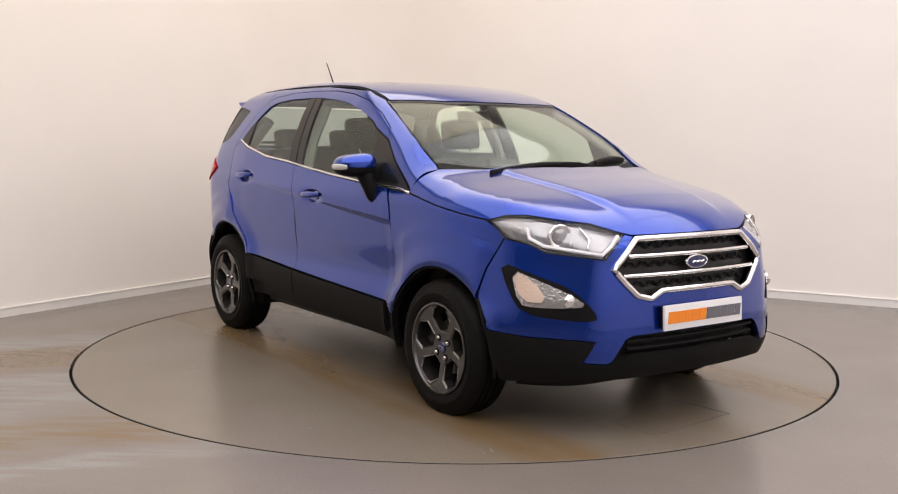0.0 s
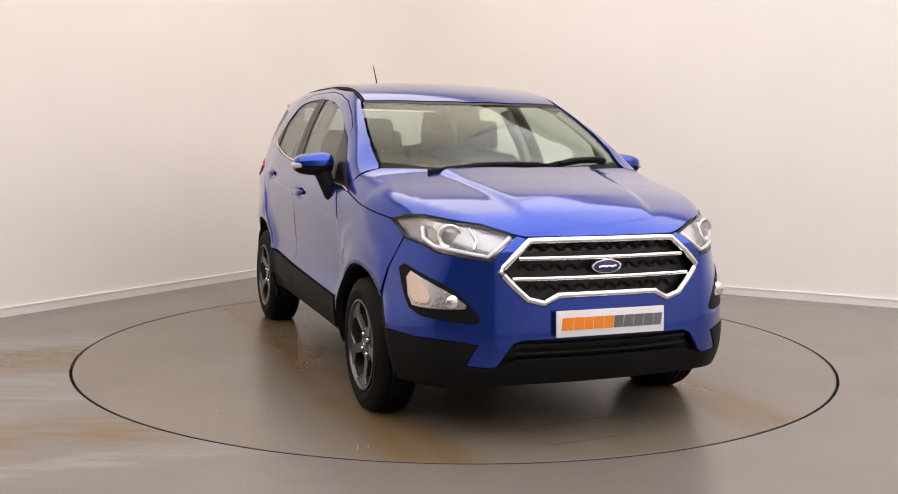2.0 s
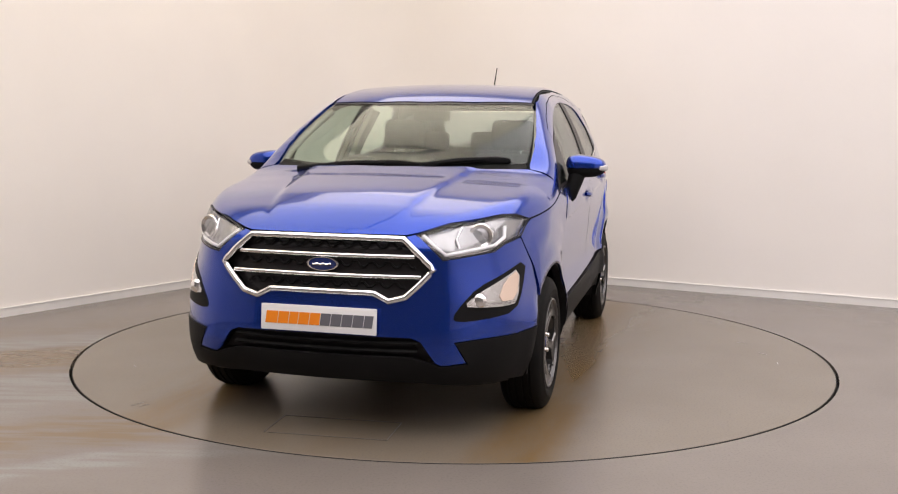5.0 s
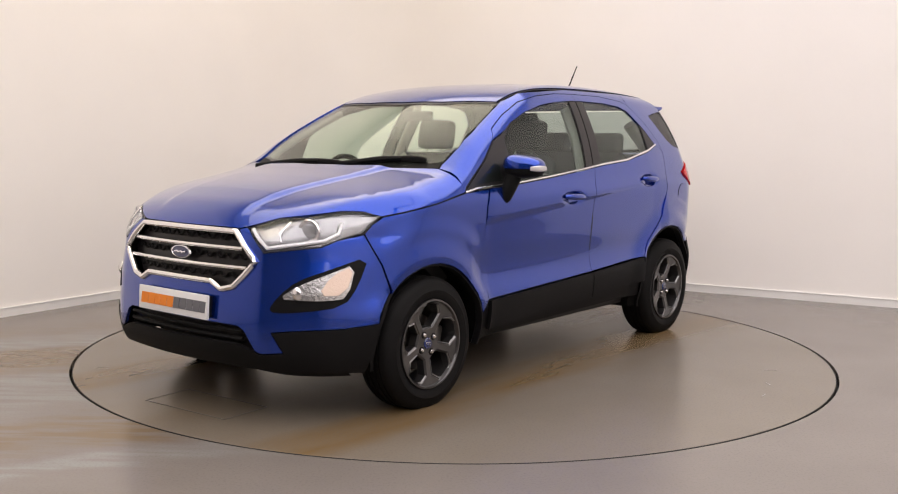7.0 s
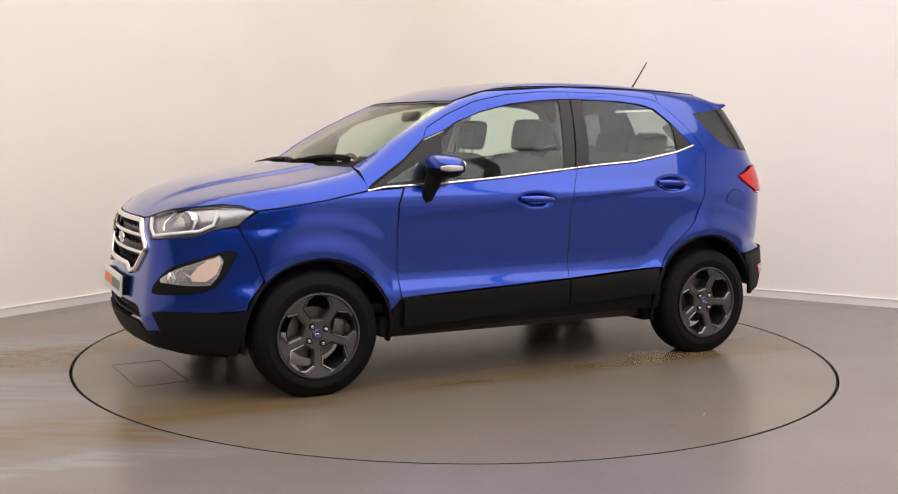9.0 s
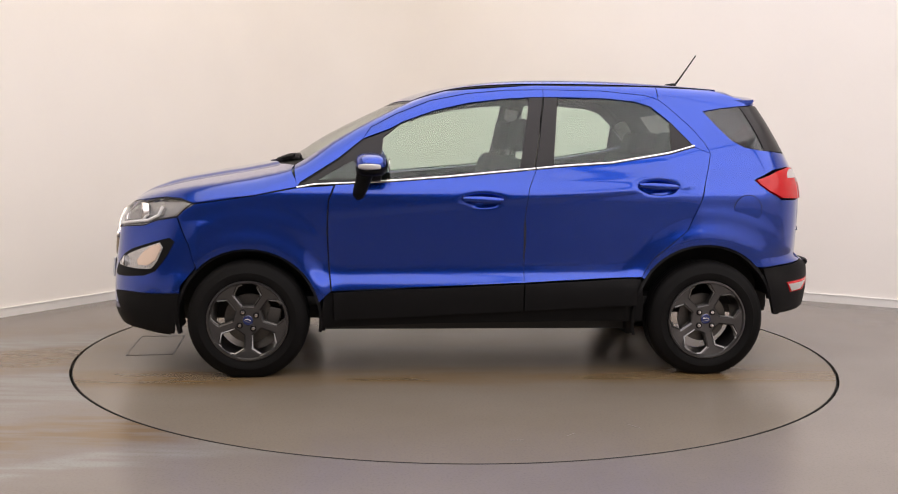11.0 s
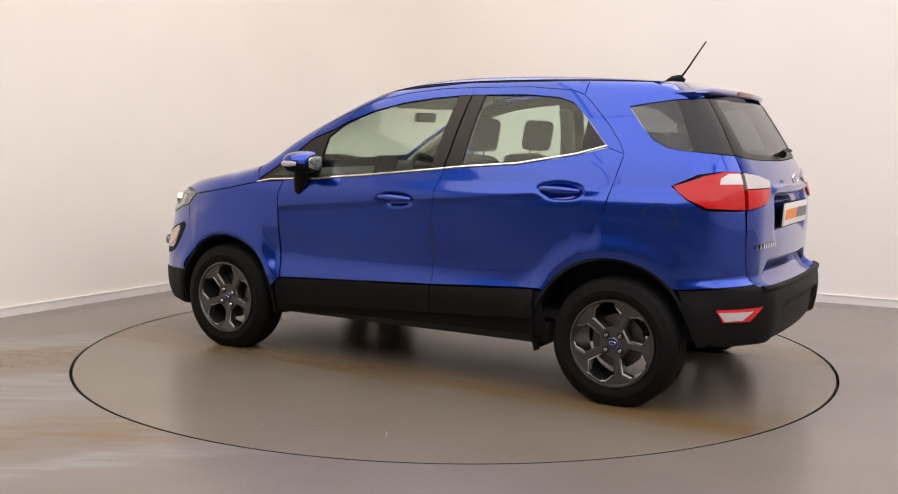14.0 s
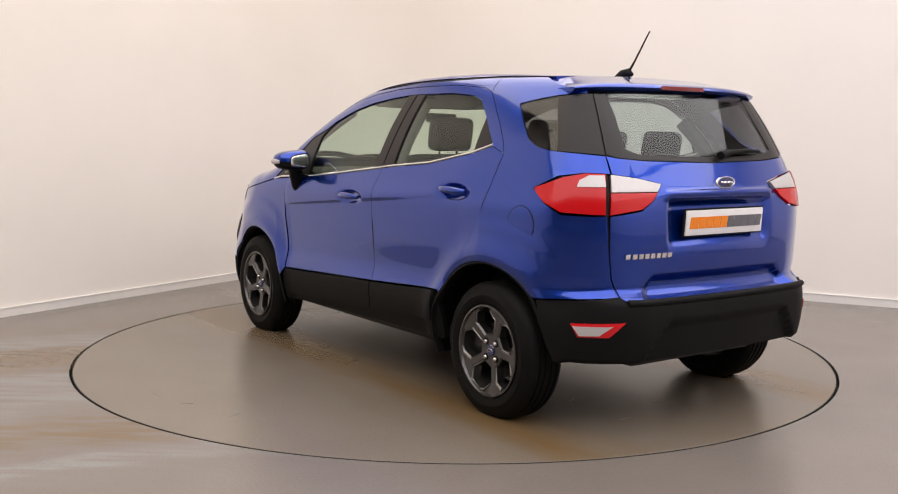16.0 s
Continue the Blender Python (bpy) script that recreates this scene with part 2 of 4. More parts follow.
def turntable():
    t = empty("turntable", "round flush turntable with a sealed grey-brown screed top", "turntable")
    bm = lathe([(0.001, -.05), (2.2360, -.05), (2.2360, -.003), (2.2330, 0), (0.001, 0)], 200, closed=False)
    bmesh.ops.rotate(bm, cent=(0, 0, 0), matrix=Euler((radians(90), 0, 0)).to_matrix(), verts=bm.verts)
    part("deck", bm, DISC, t, smooth=30)
    # near-black ring lays the gap's shade over the deck's lit side
    bm = lathe([(2.2362, -.05), (2.2385, -.05), (2.2385, -.0015), (2.2362, -.0015)], 200)
    bmesh.ops.rotate(bm, cent=(0, 0, 0), matrix=Euler((radians(90), 0, 0)).to_matrix(), verts=bm.verts)
    part("gap_shade_ring", bm, GAP, t, "near-black ring painting the shade in the turntable gap", smooth=30)
    return t


room()
table = turntable()
# a luminous ceiling of broad panels laid parallel to the two walls, warmer above the corner
for u in (1.75, 4.35, 6.95):
    for v in (1.75, 4.35, 6.95, 9.55):
        spot = Vector((-1.162, 4.08)) + u * Vector((.888, -.46)) + v * Vector((-.53, -.848))
        warm = u + v < 4 or (u < 2 and v < 7)
        ceiling_light(spot.x, spot.y, 4.18, 2.56, 2.56, -27, GLOW_WARM if warm else GLOW, "broad warm white ceiling light panel" if warm else "broad neutral white ceiling light panel")
# unseen panels added to brighten what the car's right-turned side reflects
for v in (2.4, 5.6, 8.8):
    spot = Vector((-1.162, 4.08)) + 10.6 * Vector((.888, -.46)) + v * Vector((-.53, -.848))
    ceiling_light(spot.x, spot.y, 4.18, 4.4, 3.0, -27, GLOW_SIDE_FILL, "long white fill panel added out of view")


# ---- the car's outer skin ----


def spline(*pts):
    """A smooth monotone curve through a few (x, y) points."""
    xs, ys = np.array([p[0] for p in pts], float), np.array([p[1] for p in pts], float)
    d = np.diff(ys) / np.diff(xs)
    m = np.concatenate([[d[0]], (d[1:] + d[:-1]) / 2, [d[-1]]])
    flat = d[1:] * d[:-1] <= 0
    m[1:-1][flat] = 0
    lim = 3 * np.minimum(np.abs(np.concatenate([[d[0]], d])), np.abs(np.concatenate([d, [d[-1]]])))
    m = np.clip(m, -lim, lim)

    def at(x):
        x = np.clip(np.asarray(x, float), xs[0], xs[-1])
        i = np.clip(np.searchsorted(xs, x) - 1, 0, len(xs) - 2)
        h = xs[i + 1] - xs[i]
        t = (x - xs[i]) / h
        return ((1 + 2 * t) * (1 - t) ** 2 * ys[i] + t * (1 - t) ** 2 * h * m[i]
                + t * t * (3 - 2 * t) * ys[i + 1] + t * t * (t - 1) * h * m[i + 1])
    return at


def smax(a, b, k):
    h = np.maximum(k - np.abs(a - b), 0) / k
    return np.maximum(a, b) + h * h * k / 4


# half width along the car, its change with height, nose and tail profiles, roof line
PLAN = spline((-2.1, .70), (-1.75, .80), (-1.26, .855), (-.6, .872), (0, .876), (.8, .872), (1.3, .862), (1.7, .835), (2.2, .79))
LEAN = spline((.15, -.07), (.32, -.02), (.48, .0), (.60, -.022), (.78, -.008), (.97, .0), (1.08, -.03), (1.2, -.065), (1.35, -.125), (1.5, -.205), (1.58, -.26), (1.7, -.36))
NOSE = spline((.15, 1.93), (.24, 2.04), (.40, 2.095), (.6, 2.08), (.75, 2.06), (.86, 2.045), (.95, 2.0), (1.3, 1.7))
TAIL = spline((.2, -1.90), (.34, -1.955), (.5, -1.98), (.60, -1.97), (.66, -1.90), (.9, -1.91), (1.05, -1.895), (1.18, -1.835), (1.35, -1.735), (1.50, -1.635), (1.7, -1.5))
ROOF = spline((-2.2, 1.46), (-1.65, 1.57), (-1.2, 1.615), (-.5, 1.645), (-.1, 1.635), (.15, 1.607), (.38, 1.55), (.72, 1.40), (.9, 1.305), (1.12, 1.17), (1.3, 1.122), (1.5, 1.085), (1.72, 1.04), (1.9, .985), (2.1, .91))


def body(x, y, z):
    """Below zero inside the car's outer skin."""
    y = np.abs(y)
    rf = np.hypot(x - 1.26, z - .32)
    rr = np.hypot(x + 1.25, z - .33)
    flare = .022 * np.exp(-((rf - .40) / .07) ** 2) + .024 * np.exp(-((rr - .43) / .07) ** 2)
    flare = flare * np.clip((.98 - z) / .15, 0, 1) * np.clip((z - .1) / .2, 0, 1)
    tuck = .05 * np.clip((z - 1.05) / .5, 0, 1) * np.clip((x - .2) / .8, 0, 1)
    side = y - (PLAN(x) + LEAN(z) + flare - tuck)
    roof = z - (ROOF(x + .20 * y * y) - .055 * y * y)
    hard = np.clip((z - .6) / .25, 0, 1)
    out = np.maximum(y - .5, 0)
    nose = x - (NOSE(z) - .2 * y * y - (1.9 + 1.6 * hard) * out ** 2)
    tail = -x + (TAIL(z) + .10 * y * y + (1.6 + .7 * np.clip((.7 - z) / .1, 0, 1)) * out ** 2)
    f = smax(smax(smax(side, nose * .9, .10), tail * .9, .10), roof * .9, .055 + .045 * np.clip((x - 1.0) / .25, 0, 1))
    return smax(f, .17 - z, .03)


def root(f, lo, hi):
    """Where f turns positive between lo and hi (arrays), by halving."""
    for _ in range(26):
        mid = (lo + hi) / 2
        inside = f(mid) < 0
        lo, hi = np.where(inside, mid, lo), np.where(inside, hi, mid)
    return (lo + hi) / 2


def on_side(x, z):
    x, z = np.asarray(x, float), np.asarray(z, float)
    y = root(lambda y: body(x, y, z), np.zeros_like(x), np.full_like(x, 1.2))
    return np.stack([x, y, z], -1)


def on_top(x, y):
    x, y = np.asarray(x, float), np.asarray(y, float)
    return np.stack([x, y, root(lambda z: body(x, y, z), np.full_like(x, .6), np.full_like(x, 2.))], -1)


def on_wrap(cx, s):
    """Rays that fan out level from an upright axis at cx, forwards (s 1) or backwards (s -1)."""
    def at(phi, z):
        phi, z = np.asarray(phi, float), np.asarray(z, float)
        c, d = np.cos(phi) * s, np.sin(phi)
        r = root(lambda r: body(cx + r * c, r * d, z), np.zeros_like(phi), np.full_like(phi, 1.8))
        return np.stack([cx + r * c, r * d, z], -1)
    return at


WRAPS = {"front": (.75, 1), "rear": (-.75, -1)}


def S(*xz):
    """Points of the skin given as seen from the side, (x, z)."""
    return [tuple(p) for p in on_side([p[0] for p in xz], [p[1] for p in xz])]


def T(*xy):
    """Points of the skin given as seen from above, (x, y)."""
    return [tuple(p) for p in on_top([p[0] for p in xy], [p[1] for p in xy])]


def E(s, *yz):
    """Points of the skin given as seen from the front (s 1) or the back (s -1), (y, z)."""
    y, z = np.array([p[0] for p in yz], float), np.array([p[1] for p in yz], float)
    x = root(lambda x: body(x * s, y, z), np.full_like(y, .5), np.full_like(y, 2.3)) * s
    return [tuple(p) for p in np.stack([x, y, z], -1)]


def dense(poly, step=.03):
    out = []
    for a, b in zip(poly, poly[1:] + poly[:1]):
        n = max(1, int(math.dist(a, b) / step))
        out += [tuple(a[i] + (b[i] - a[i]) * k / n for i in range(3)) for k in range(n)]
    return [p for p, q in zip(out, out[1:] + out[:1]) if math.dist(p, q) > .004]


def soft(poly, times=1):
    """Rounds an outline's corners."""
    for _ in range(times):
        poly = [tuple(a[i] + (b[i] - a[i]) * t for i in range(3)) for a, b in zip(poly, poly[1:] + poly[:1]) for t in (.25, .75)]
    return poly


def arc(cx, cz, r, a0, a1, n=14):
    return [(cx + r * math.cos(radians(a0 + (a1 - a0) * k / n)), cz + r * math.sin(radians(a0 + (a1 - a0) * k / n))) for k in range(n + 1)]


def mirrored(poly):
    return [(x, -y, z) for x, y, z in poly]


def whole(half):
    """A closed outline from its left half, which begins and ends on the middle line."""
    return list(half) + mirrored(half)[::-1]


def slopes(P):
    h = 1e-3
    g = np.stack([body(P[:, 0] + h, P[:, 1], P[:, 2]) - body(P[:, 0] - h, P[:, 1], P[:, 2]),
                  body(P[:, 0], P[:, 1] + h, P[:, 2]) - body(P[:, 0], P[:, 1] - h, P[:, 2]),
                  body(P[:, 0], P[:, 1], P[:, 2] + h) - body(P[:, 0], P[:, 1], P[:, 2] - h)], -1)
    return g / np.maximum(np.linalg.norm(g, axis=1, keepdims=True), 1e-9)


def skin(jobs, thick=.016, off=0., step=.026, flip=False, relief=None, shrink=.0016):
    """A shell on the car's skin: jobs are (outline, view) pairs joined in one mesh. Slot 0 outside and rim, slot 1 inside."""
    verts, faces, slots, corners = [], [], [], []
    for poly, view in jobs:
        poly = dense(poly)
        if view in WRAPS:
            cx, s = WRAPS[view]
            flat = [(math.atan2(p[1], (p[0] - cx) * s), p[2]) for p in poly]
            place, grid = on_wrap(cx, s), (step / 1.0, step)
        elif view == "side":
            flat, place, grid = [(p[0], p[2]) for p in poly], on_side, (step, step)
        else:
            flat, place, grid = [(p[0], p[1]) for p in poly], on_top, (step, step)
        q = np.array(flat)
        e = np.roll(q, -1, 0) - q
        e = e / np.maximum(np.linalg.norm(e, axis=1, keepdims=True), 1e-9)
        way = np.stack([e[:, 1], -e[:, 0]], -1) * (1 if np.sum(q[:, 0] * np.roll(q[:, 1], -1) - np.roll(q[:, 0], -1) * q[:, 1]) > 0 else -1)
        way = way + np.roll(way, 1, 0)
        q = q - shrink * way / np.maximum(np.linalg.norm(way, axis=1, keepdims=True), 1e-9)
        lo, hi = q.min(0), q.max(0)
        grid_pts = [(u, v) for u in np.arange(lo[0] + grid[0] / 2, hi[0], grid[0]) for v in np.arange(lo[1] + grid[1] / 2, hi[1], grid[1])]
        grid_pts = [g for g in grid_pts if np.min(np.sum((q - g) ** 2, 1)) > (grid[0] * .35) ** 2]
        m = len(q)
        cdt = delaunay_2d_cdt([Vector(p) for p in q.tolist() + grid_pts], [(i, (i + 1) % m) for i in range(m)], [], 1, 1e-6)
        uv = np.array([tuple(v) for v in cdt[0]])
        cells = [list(f) for f in cdt[2]]
        lead = list(range(len(uv)))

        def chief(i):
            while lead[i] != i:
                lead[i] = lead[lead[i]]
                i = lead[i]
            return i
        for f in cells:
            for i in f[1:]:
                lead[chief(i)] = chief(f[0])
        size = {}
        for f in cells:
            size[chief(f[0])] = size.get(chief(f[0]), 0) + 1
        main = max(size, key=size.get)
        cells = [f for f in cells if chief(f[0]) == main]
        used = sorted({i for f in cells for i in f})
        index = {i: k for k, i in enumerate(used)}
        uv, cells = uv[used], [[index[i] for i in f] for f in cells]
        P = place(uv[:, 0], uv[:, 1])
        N = slopes(P)
        extra = np.zeros(len(P)) + off
        if relief:
            extra = extra + relief(P)
            h = 2e-3
            g = np.stack([relief(P + d) - relief(P - d) for d in np.eye(3) * h], -1) / (2 * h)
            tilt = N - (g - N * np.sum(g * N, 1, keepdims=True))
            tilt = tilt / np.linalg.norm(tilt, axis=1, keepdims=True)
        else:
            tilt = N
        out = P + N * extra[:, None]
        back = P + N * (extra[:, None] - thick)
        n, base = len(P), len(verts)
        verts += out.tolist() + back.tolist()
        count = {}
        for ids in cells:
            a, b, c = (out[i] for i in ids[:3])
            if np.dot(np.cross(b - a, c - b), N[ids[0]]) < 0:
                ids = ids[::-1]
            faces.append([base + i for i in ids]), slots.append(0)
            corners += [tilt[i].tolist() for i in ids]
            faces.append([base + n + i for i in ids[::-1]]), slots.append(1)
            corners += [(-N[i]).tolist() for i in ids[::-1]]
            for i, j in zip(ids, ids[1:] + ids[:1]):
                count.setdefault((min(i, j), max(i, j)), []).append((i, j))
        for pair in count.values():
            if len(pair) == 1:
                j, i = pair[0]
                away = np.cross(out[i] - out[j], N[i])
                away = away / max(np.linalg.norm(away), 1e-9)
                faces.append([base + i, base + j, base + n + j, base + n + i]), slots.append(0)
                corners += [away.tolist()] * 4
    if flip:
        verts = [(x, -y, z) for x, y, z in verts]
        turned, k = [], 0
        for f in faces:
            turned += [(x, -y, z) for x, y, z in corners[k:k + len(f)][::-1]]
            k += len(f)
        faces, corners = [f[::-1] for f in faces], turned
    me = bpy.data.meshes.new("skin")
    me.from_pydata(verts, [], faces)
    me.polygons.foreach_set("material_index", slots)
    me.shade_smooth()
    me.normals_split_custom_set(corners)
    me.update()
    return me


def both(name, jobs, mats, parent, label="", **kw):
    """The same part on the car's two sides."""
    made = []
    for flip in (False, True):
        p = parent[flip] if isinstance(parent, (list, tuple)) else parent
        made.append(part(name, skin(jobs, flip=flip, **kw), mats, p, label))
    return made


PAINTED, BLACK = [PAINT, TRIMDARK], [CLAD, TRIMDARK]

# seams of the body
BELT = [(1.0, 1.020), (.90, 1.038), (.55, 1.055), (.2, 1.083), (-.2, 1.122), (-.39, 1.142), (-.71, 1.166), (-1.03, 1.22), (-1.18, 1.262)]
SPLIT = [(-.29, 1.131), (-.25, 1.03), (-.232, .90), (-.23, .52)]
DOOR_FRONT = [(.79, 1.043), (.825, .96), (.832, .8), (.825, .62), (.81, .475)]
DOOR_TOP = [(.645, 1.29), (.605, 1.352), (.47, 1.425), (.28, 1.502), (.08, 1.543), (-.14, 1.566), (-.35, 1.572)]
REAR_TOP = [(-.35, 1.572), (-.68, 1.570), (-.93, 1.548), (-1.0, 1.525), (-1.06, 1.475), (-1.17, 1.37), (-1.24, 1.285), (-1.268, 1.23)]
REAR_EDGE = [(-1.268, 1.23), (-1.24, 1.11), (-1.20, .96), (-1.13, .81), (-1.03, .725), (-.94, .65), (-.88, .553)]
SCREEN_SIDE = [(.945, .690), (.80, .678), (.65, .658), (.5, .632), (.375, .606)]
DITCH = [(.375, .606), (.2, .600), (-.3, .595), (-.9, .585), (-1.32, .563)]
GLASS_TOP_F = [(.545, 1.20), (.535, 1.30), (.43, 1.385), (.26, 1.447), (.07, 1.492), (-.12, 1.516), (-.27, 1.527)]
GLASS_TOP_R = [(-.43, 1.530), (-.68, 1.528), (-.86, 1.512), (-.95, 1.485), (-1.05, 1.40)]
QUARTER_GLASS = [(-1.25, 1.462), (-1.37, 1.482), (-1.48, 1.495), (-1.575, 1.503)]
QUARTER_LOW = [(-1.25, 1.462), (-1.33, 1.37), (-1.40, 1.30), (-1.47, 1.265), (-1.55, 1.25), (-1.64, 1.242)]
TAIL_OUT = [(.61, 1.152), (.70, 1.155), (.765, 1.14), (.80, 1.085), (.805, 1.03), (.765, .98), (.70, .972), (.655, .975)]
GATE = [(.605, 1.228), (.625, 1.16), (.655, .97), (.645, .82), (.63, .70), (.615, .625)]
ARCH_F, ARCH_R = (1.252, .315, .388), (-1.24, .325, .408)


def slice_of(line, x0, x1):
    """The part of a side seam between two x, ends interpolated."""
    xs, zs = [p[0] for p in line], [p[1] for p in line]
    order = np.argsort(xs)
    z = lambda x: float(np.interp(x, np.array(xs)[order], np.array(zs)[order]))
    mid = [p for p in line if min(x0, x1) + 1e-4 < p[0] < max(x0, x1) - 1e-4]
    mid.sort(key=lambda p: p[0], reverse=x0 > x1)
    return [(x0, z(x0))] + mid + [(x1, z(x1))]


def lifted(line, d):
    return [(x, z + d) for x, z in line]


car = empty("car", "metallic blue compact crossover car with black cladding on a turntable", "car")


def front_door():
    low = S(*slice_of(BELT, .79, -.29)) + S(*SPLIT[1:]) + S((.3, .498)) + S(*DOOR_FRONT[::-1][:-1])
    doors = both("front_door", [(low, "side")], PAINTED, car, "blue front door", relief=door_relief, step=.0115)
    both("window_frame", [(S((.645, 1.291)) + S(*DOOR_TOP[1:]) + S((-.35, 1.53)) + S(*GLASS_TOP_F[:1:-1]) + S((.50, 1.346)), "side")], PAINTED, doors)
    both("window_glass", [(S(*GLASS_TOP_F) + S((-.20, 1.13)) + S(*slice_of(BELT, -.20, .545)), "side")], [SIDEGLASS], doors, "clear green-tinted side window", thick=.004, off=-.006)
    both("pillar_cover", [(S((-.27, 1.527), (-.346, 1.53), (-.30, 1.25), (-.278, 1.14), (-.20, 1.13)), "side")], [GLOSSBLACK, TRIMDARK], doors, "black door pillar cover", off=-.001)
    both("corner_cover", [(S((.982, 1.040), (.775, 1.176), (.642, 1.286), (.50, 1.341), (.44, 1.379), (.535, 1.30), (.545, 1.20), (.55, 1.066)), "side")], [GLOSSBLACK, TRIMDARK], doors, "black window corner cover", off=-.001)
    both("quarter_pane", [(S((.895, 1.064), (.70, 1.172), (.655, 1.16), (.67, 1.078)), "side")], [SIDEGLASS], doors, thick=.004, off=.004)
    line = S(*lifted(slice_of(BELT, .995, -.285), .009))
    for d, s in zip(doors, (1, -1)):
        part("chrome_strip", tube([(p[0], s * (p[1] + .002), p[2]) for p in line], .0062, 8), CHROME, d, "thin chrome waist strip")
    return doors


def rear_door():
    low = S(*slice_of(BELT, -.29, -1.18)) + S(*REAR_EDGE) + S((-.6, .540)) + S(*SPLIT[::-1][:-1])
    doors = both("rear_door", [(low, "side")], PAINTED, car, "blue rear door", relief=door_relief, step=.0115)
    surround = S(*REAR_TOP) + S((-1.18, 1.262), (-1.05, 1.40)) + S(*GLASS_TOP_R[::-1][1:]) + S((-.35, 1.53))
    both("window_frame", [(surround, "side")], PAINTED, doors)
    both("window_glass", [(S(*GLASS_TOP_R) + S((-1.045, 1.24)) + S(*slice_of(BELT, -1.045, -.385)), "side")], [SIDEGLASS], doors, "clear green-tinted side window", thick=.004, off=-.006)
    both("pillar_cover", [(S((-.354, 1.53), (-.43, 1.53), (-.385, 1.15), (-.285, 1.14), (-.308, 1.25)), "side")], [GLOSSBLACK, TRIMDARK], doors, "black door pillar cover", off=-.001)
    both("corner_cover", [(S((-1.05, 1.40), (-1.175, 1.268), (-1.045, 1.238)), "side")], [GLOSSBLACK, TRIMDARK], doors, "black window corner cover", off=-.001)
    line = S(*lifted(slice_of(BELT, -.292, -1.178), .009))
    for d, s in zip(doors, (1, -1)):
        part("chrome_strip", tube([(p[0], s * (p[1] + .002), p[2]) for p in line], .0062, 8), CHROME, d, "thin chrome waist strip")
    return doors


HANDLES = [(.0, .968), (-.965, 1.045)]


def door_relief(P):
    """Crease under the handles, scooped lower door, and a hollow behind each handle."""
    x, z = P[:, 0], P[:, 2]
    bend = lambda a, w: w * np.logaddexp(0, a / w)
    fade = np.clip((x + 1.24) / .22, 0, 1) * np.clip((.9 - x) / .12, .35, 1)
    line = .875 + (.83 - x) * .083
    low = .565 + (.83 - x) * .040
    # flat above the crease, falling away below it, kicked out again under the lower fold
    r = fade * (.0045 * np.tanh((z - line) / .011) - .05 * bend(line - z, .02) + .055 * bend(line - .10 - z, .03) + .075 * bend(low - z, .010))
    for hx, hz in HANDLES:
        q = ((x - hx) / .105) ** 2 + ((z - hz + .002) / .034) ** 2
        r -= .020 * np.exp(-q * q)
    return r


def door_handles(doors, which):
    hx, hz = HANDLES[which]
    for i, d in enumerate(doors):
        s = -1 if i else 1
        y = float(on_side([hx], [hz])[0, 1])
        pts = [(hx + .105 * t, s * (y + .004 + .016 * (1 - t ** 4)), hz + .004 + .004 * t) for t in np.linspace(-1, 1, 13)]
        part("door_handle", tube(pts, [.010 + .006 * (1 - t * t) for t in np.linspace(-1, 1, 13)], 12, flat=1.15), PAINT, d, "blue pull handle")


def wing_relief(P):
    """The folded flare round the front wheel and the crease that runs back from the lamp."""
    x, z = P[:, 0], P[:, 2]
    r = np.hypot((x - 1.25) * .95, z - .32)
    own = np.clip((x - .86) / .10, 0, 1) * np.clip((1.62 - x) / .10, 0, 1)
    step = .010 / (1 + np.exp((r - .575) / .014))
    return own * step * np.clip((z - .45) / .12, 0, 1) * np.clip((.97 - z) / .06, 0, 1)


def haunch_relief(P):
    """The folded flare round the rear wheel."""
    x, z = P[:, 0], P[:, 2]
    r = np.hypot((x + 1.25) * .92, z - .30)
    own = np.clip((z - .62) / .1, 0, 1) * np.clip((x + 1.72) / .2, 0, 1) * np.clip((-1.10 - x) / .10, 0, 1)
    return own * .009 / (1 + np.exp((r - .620) / .011))


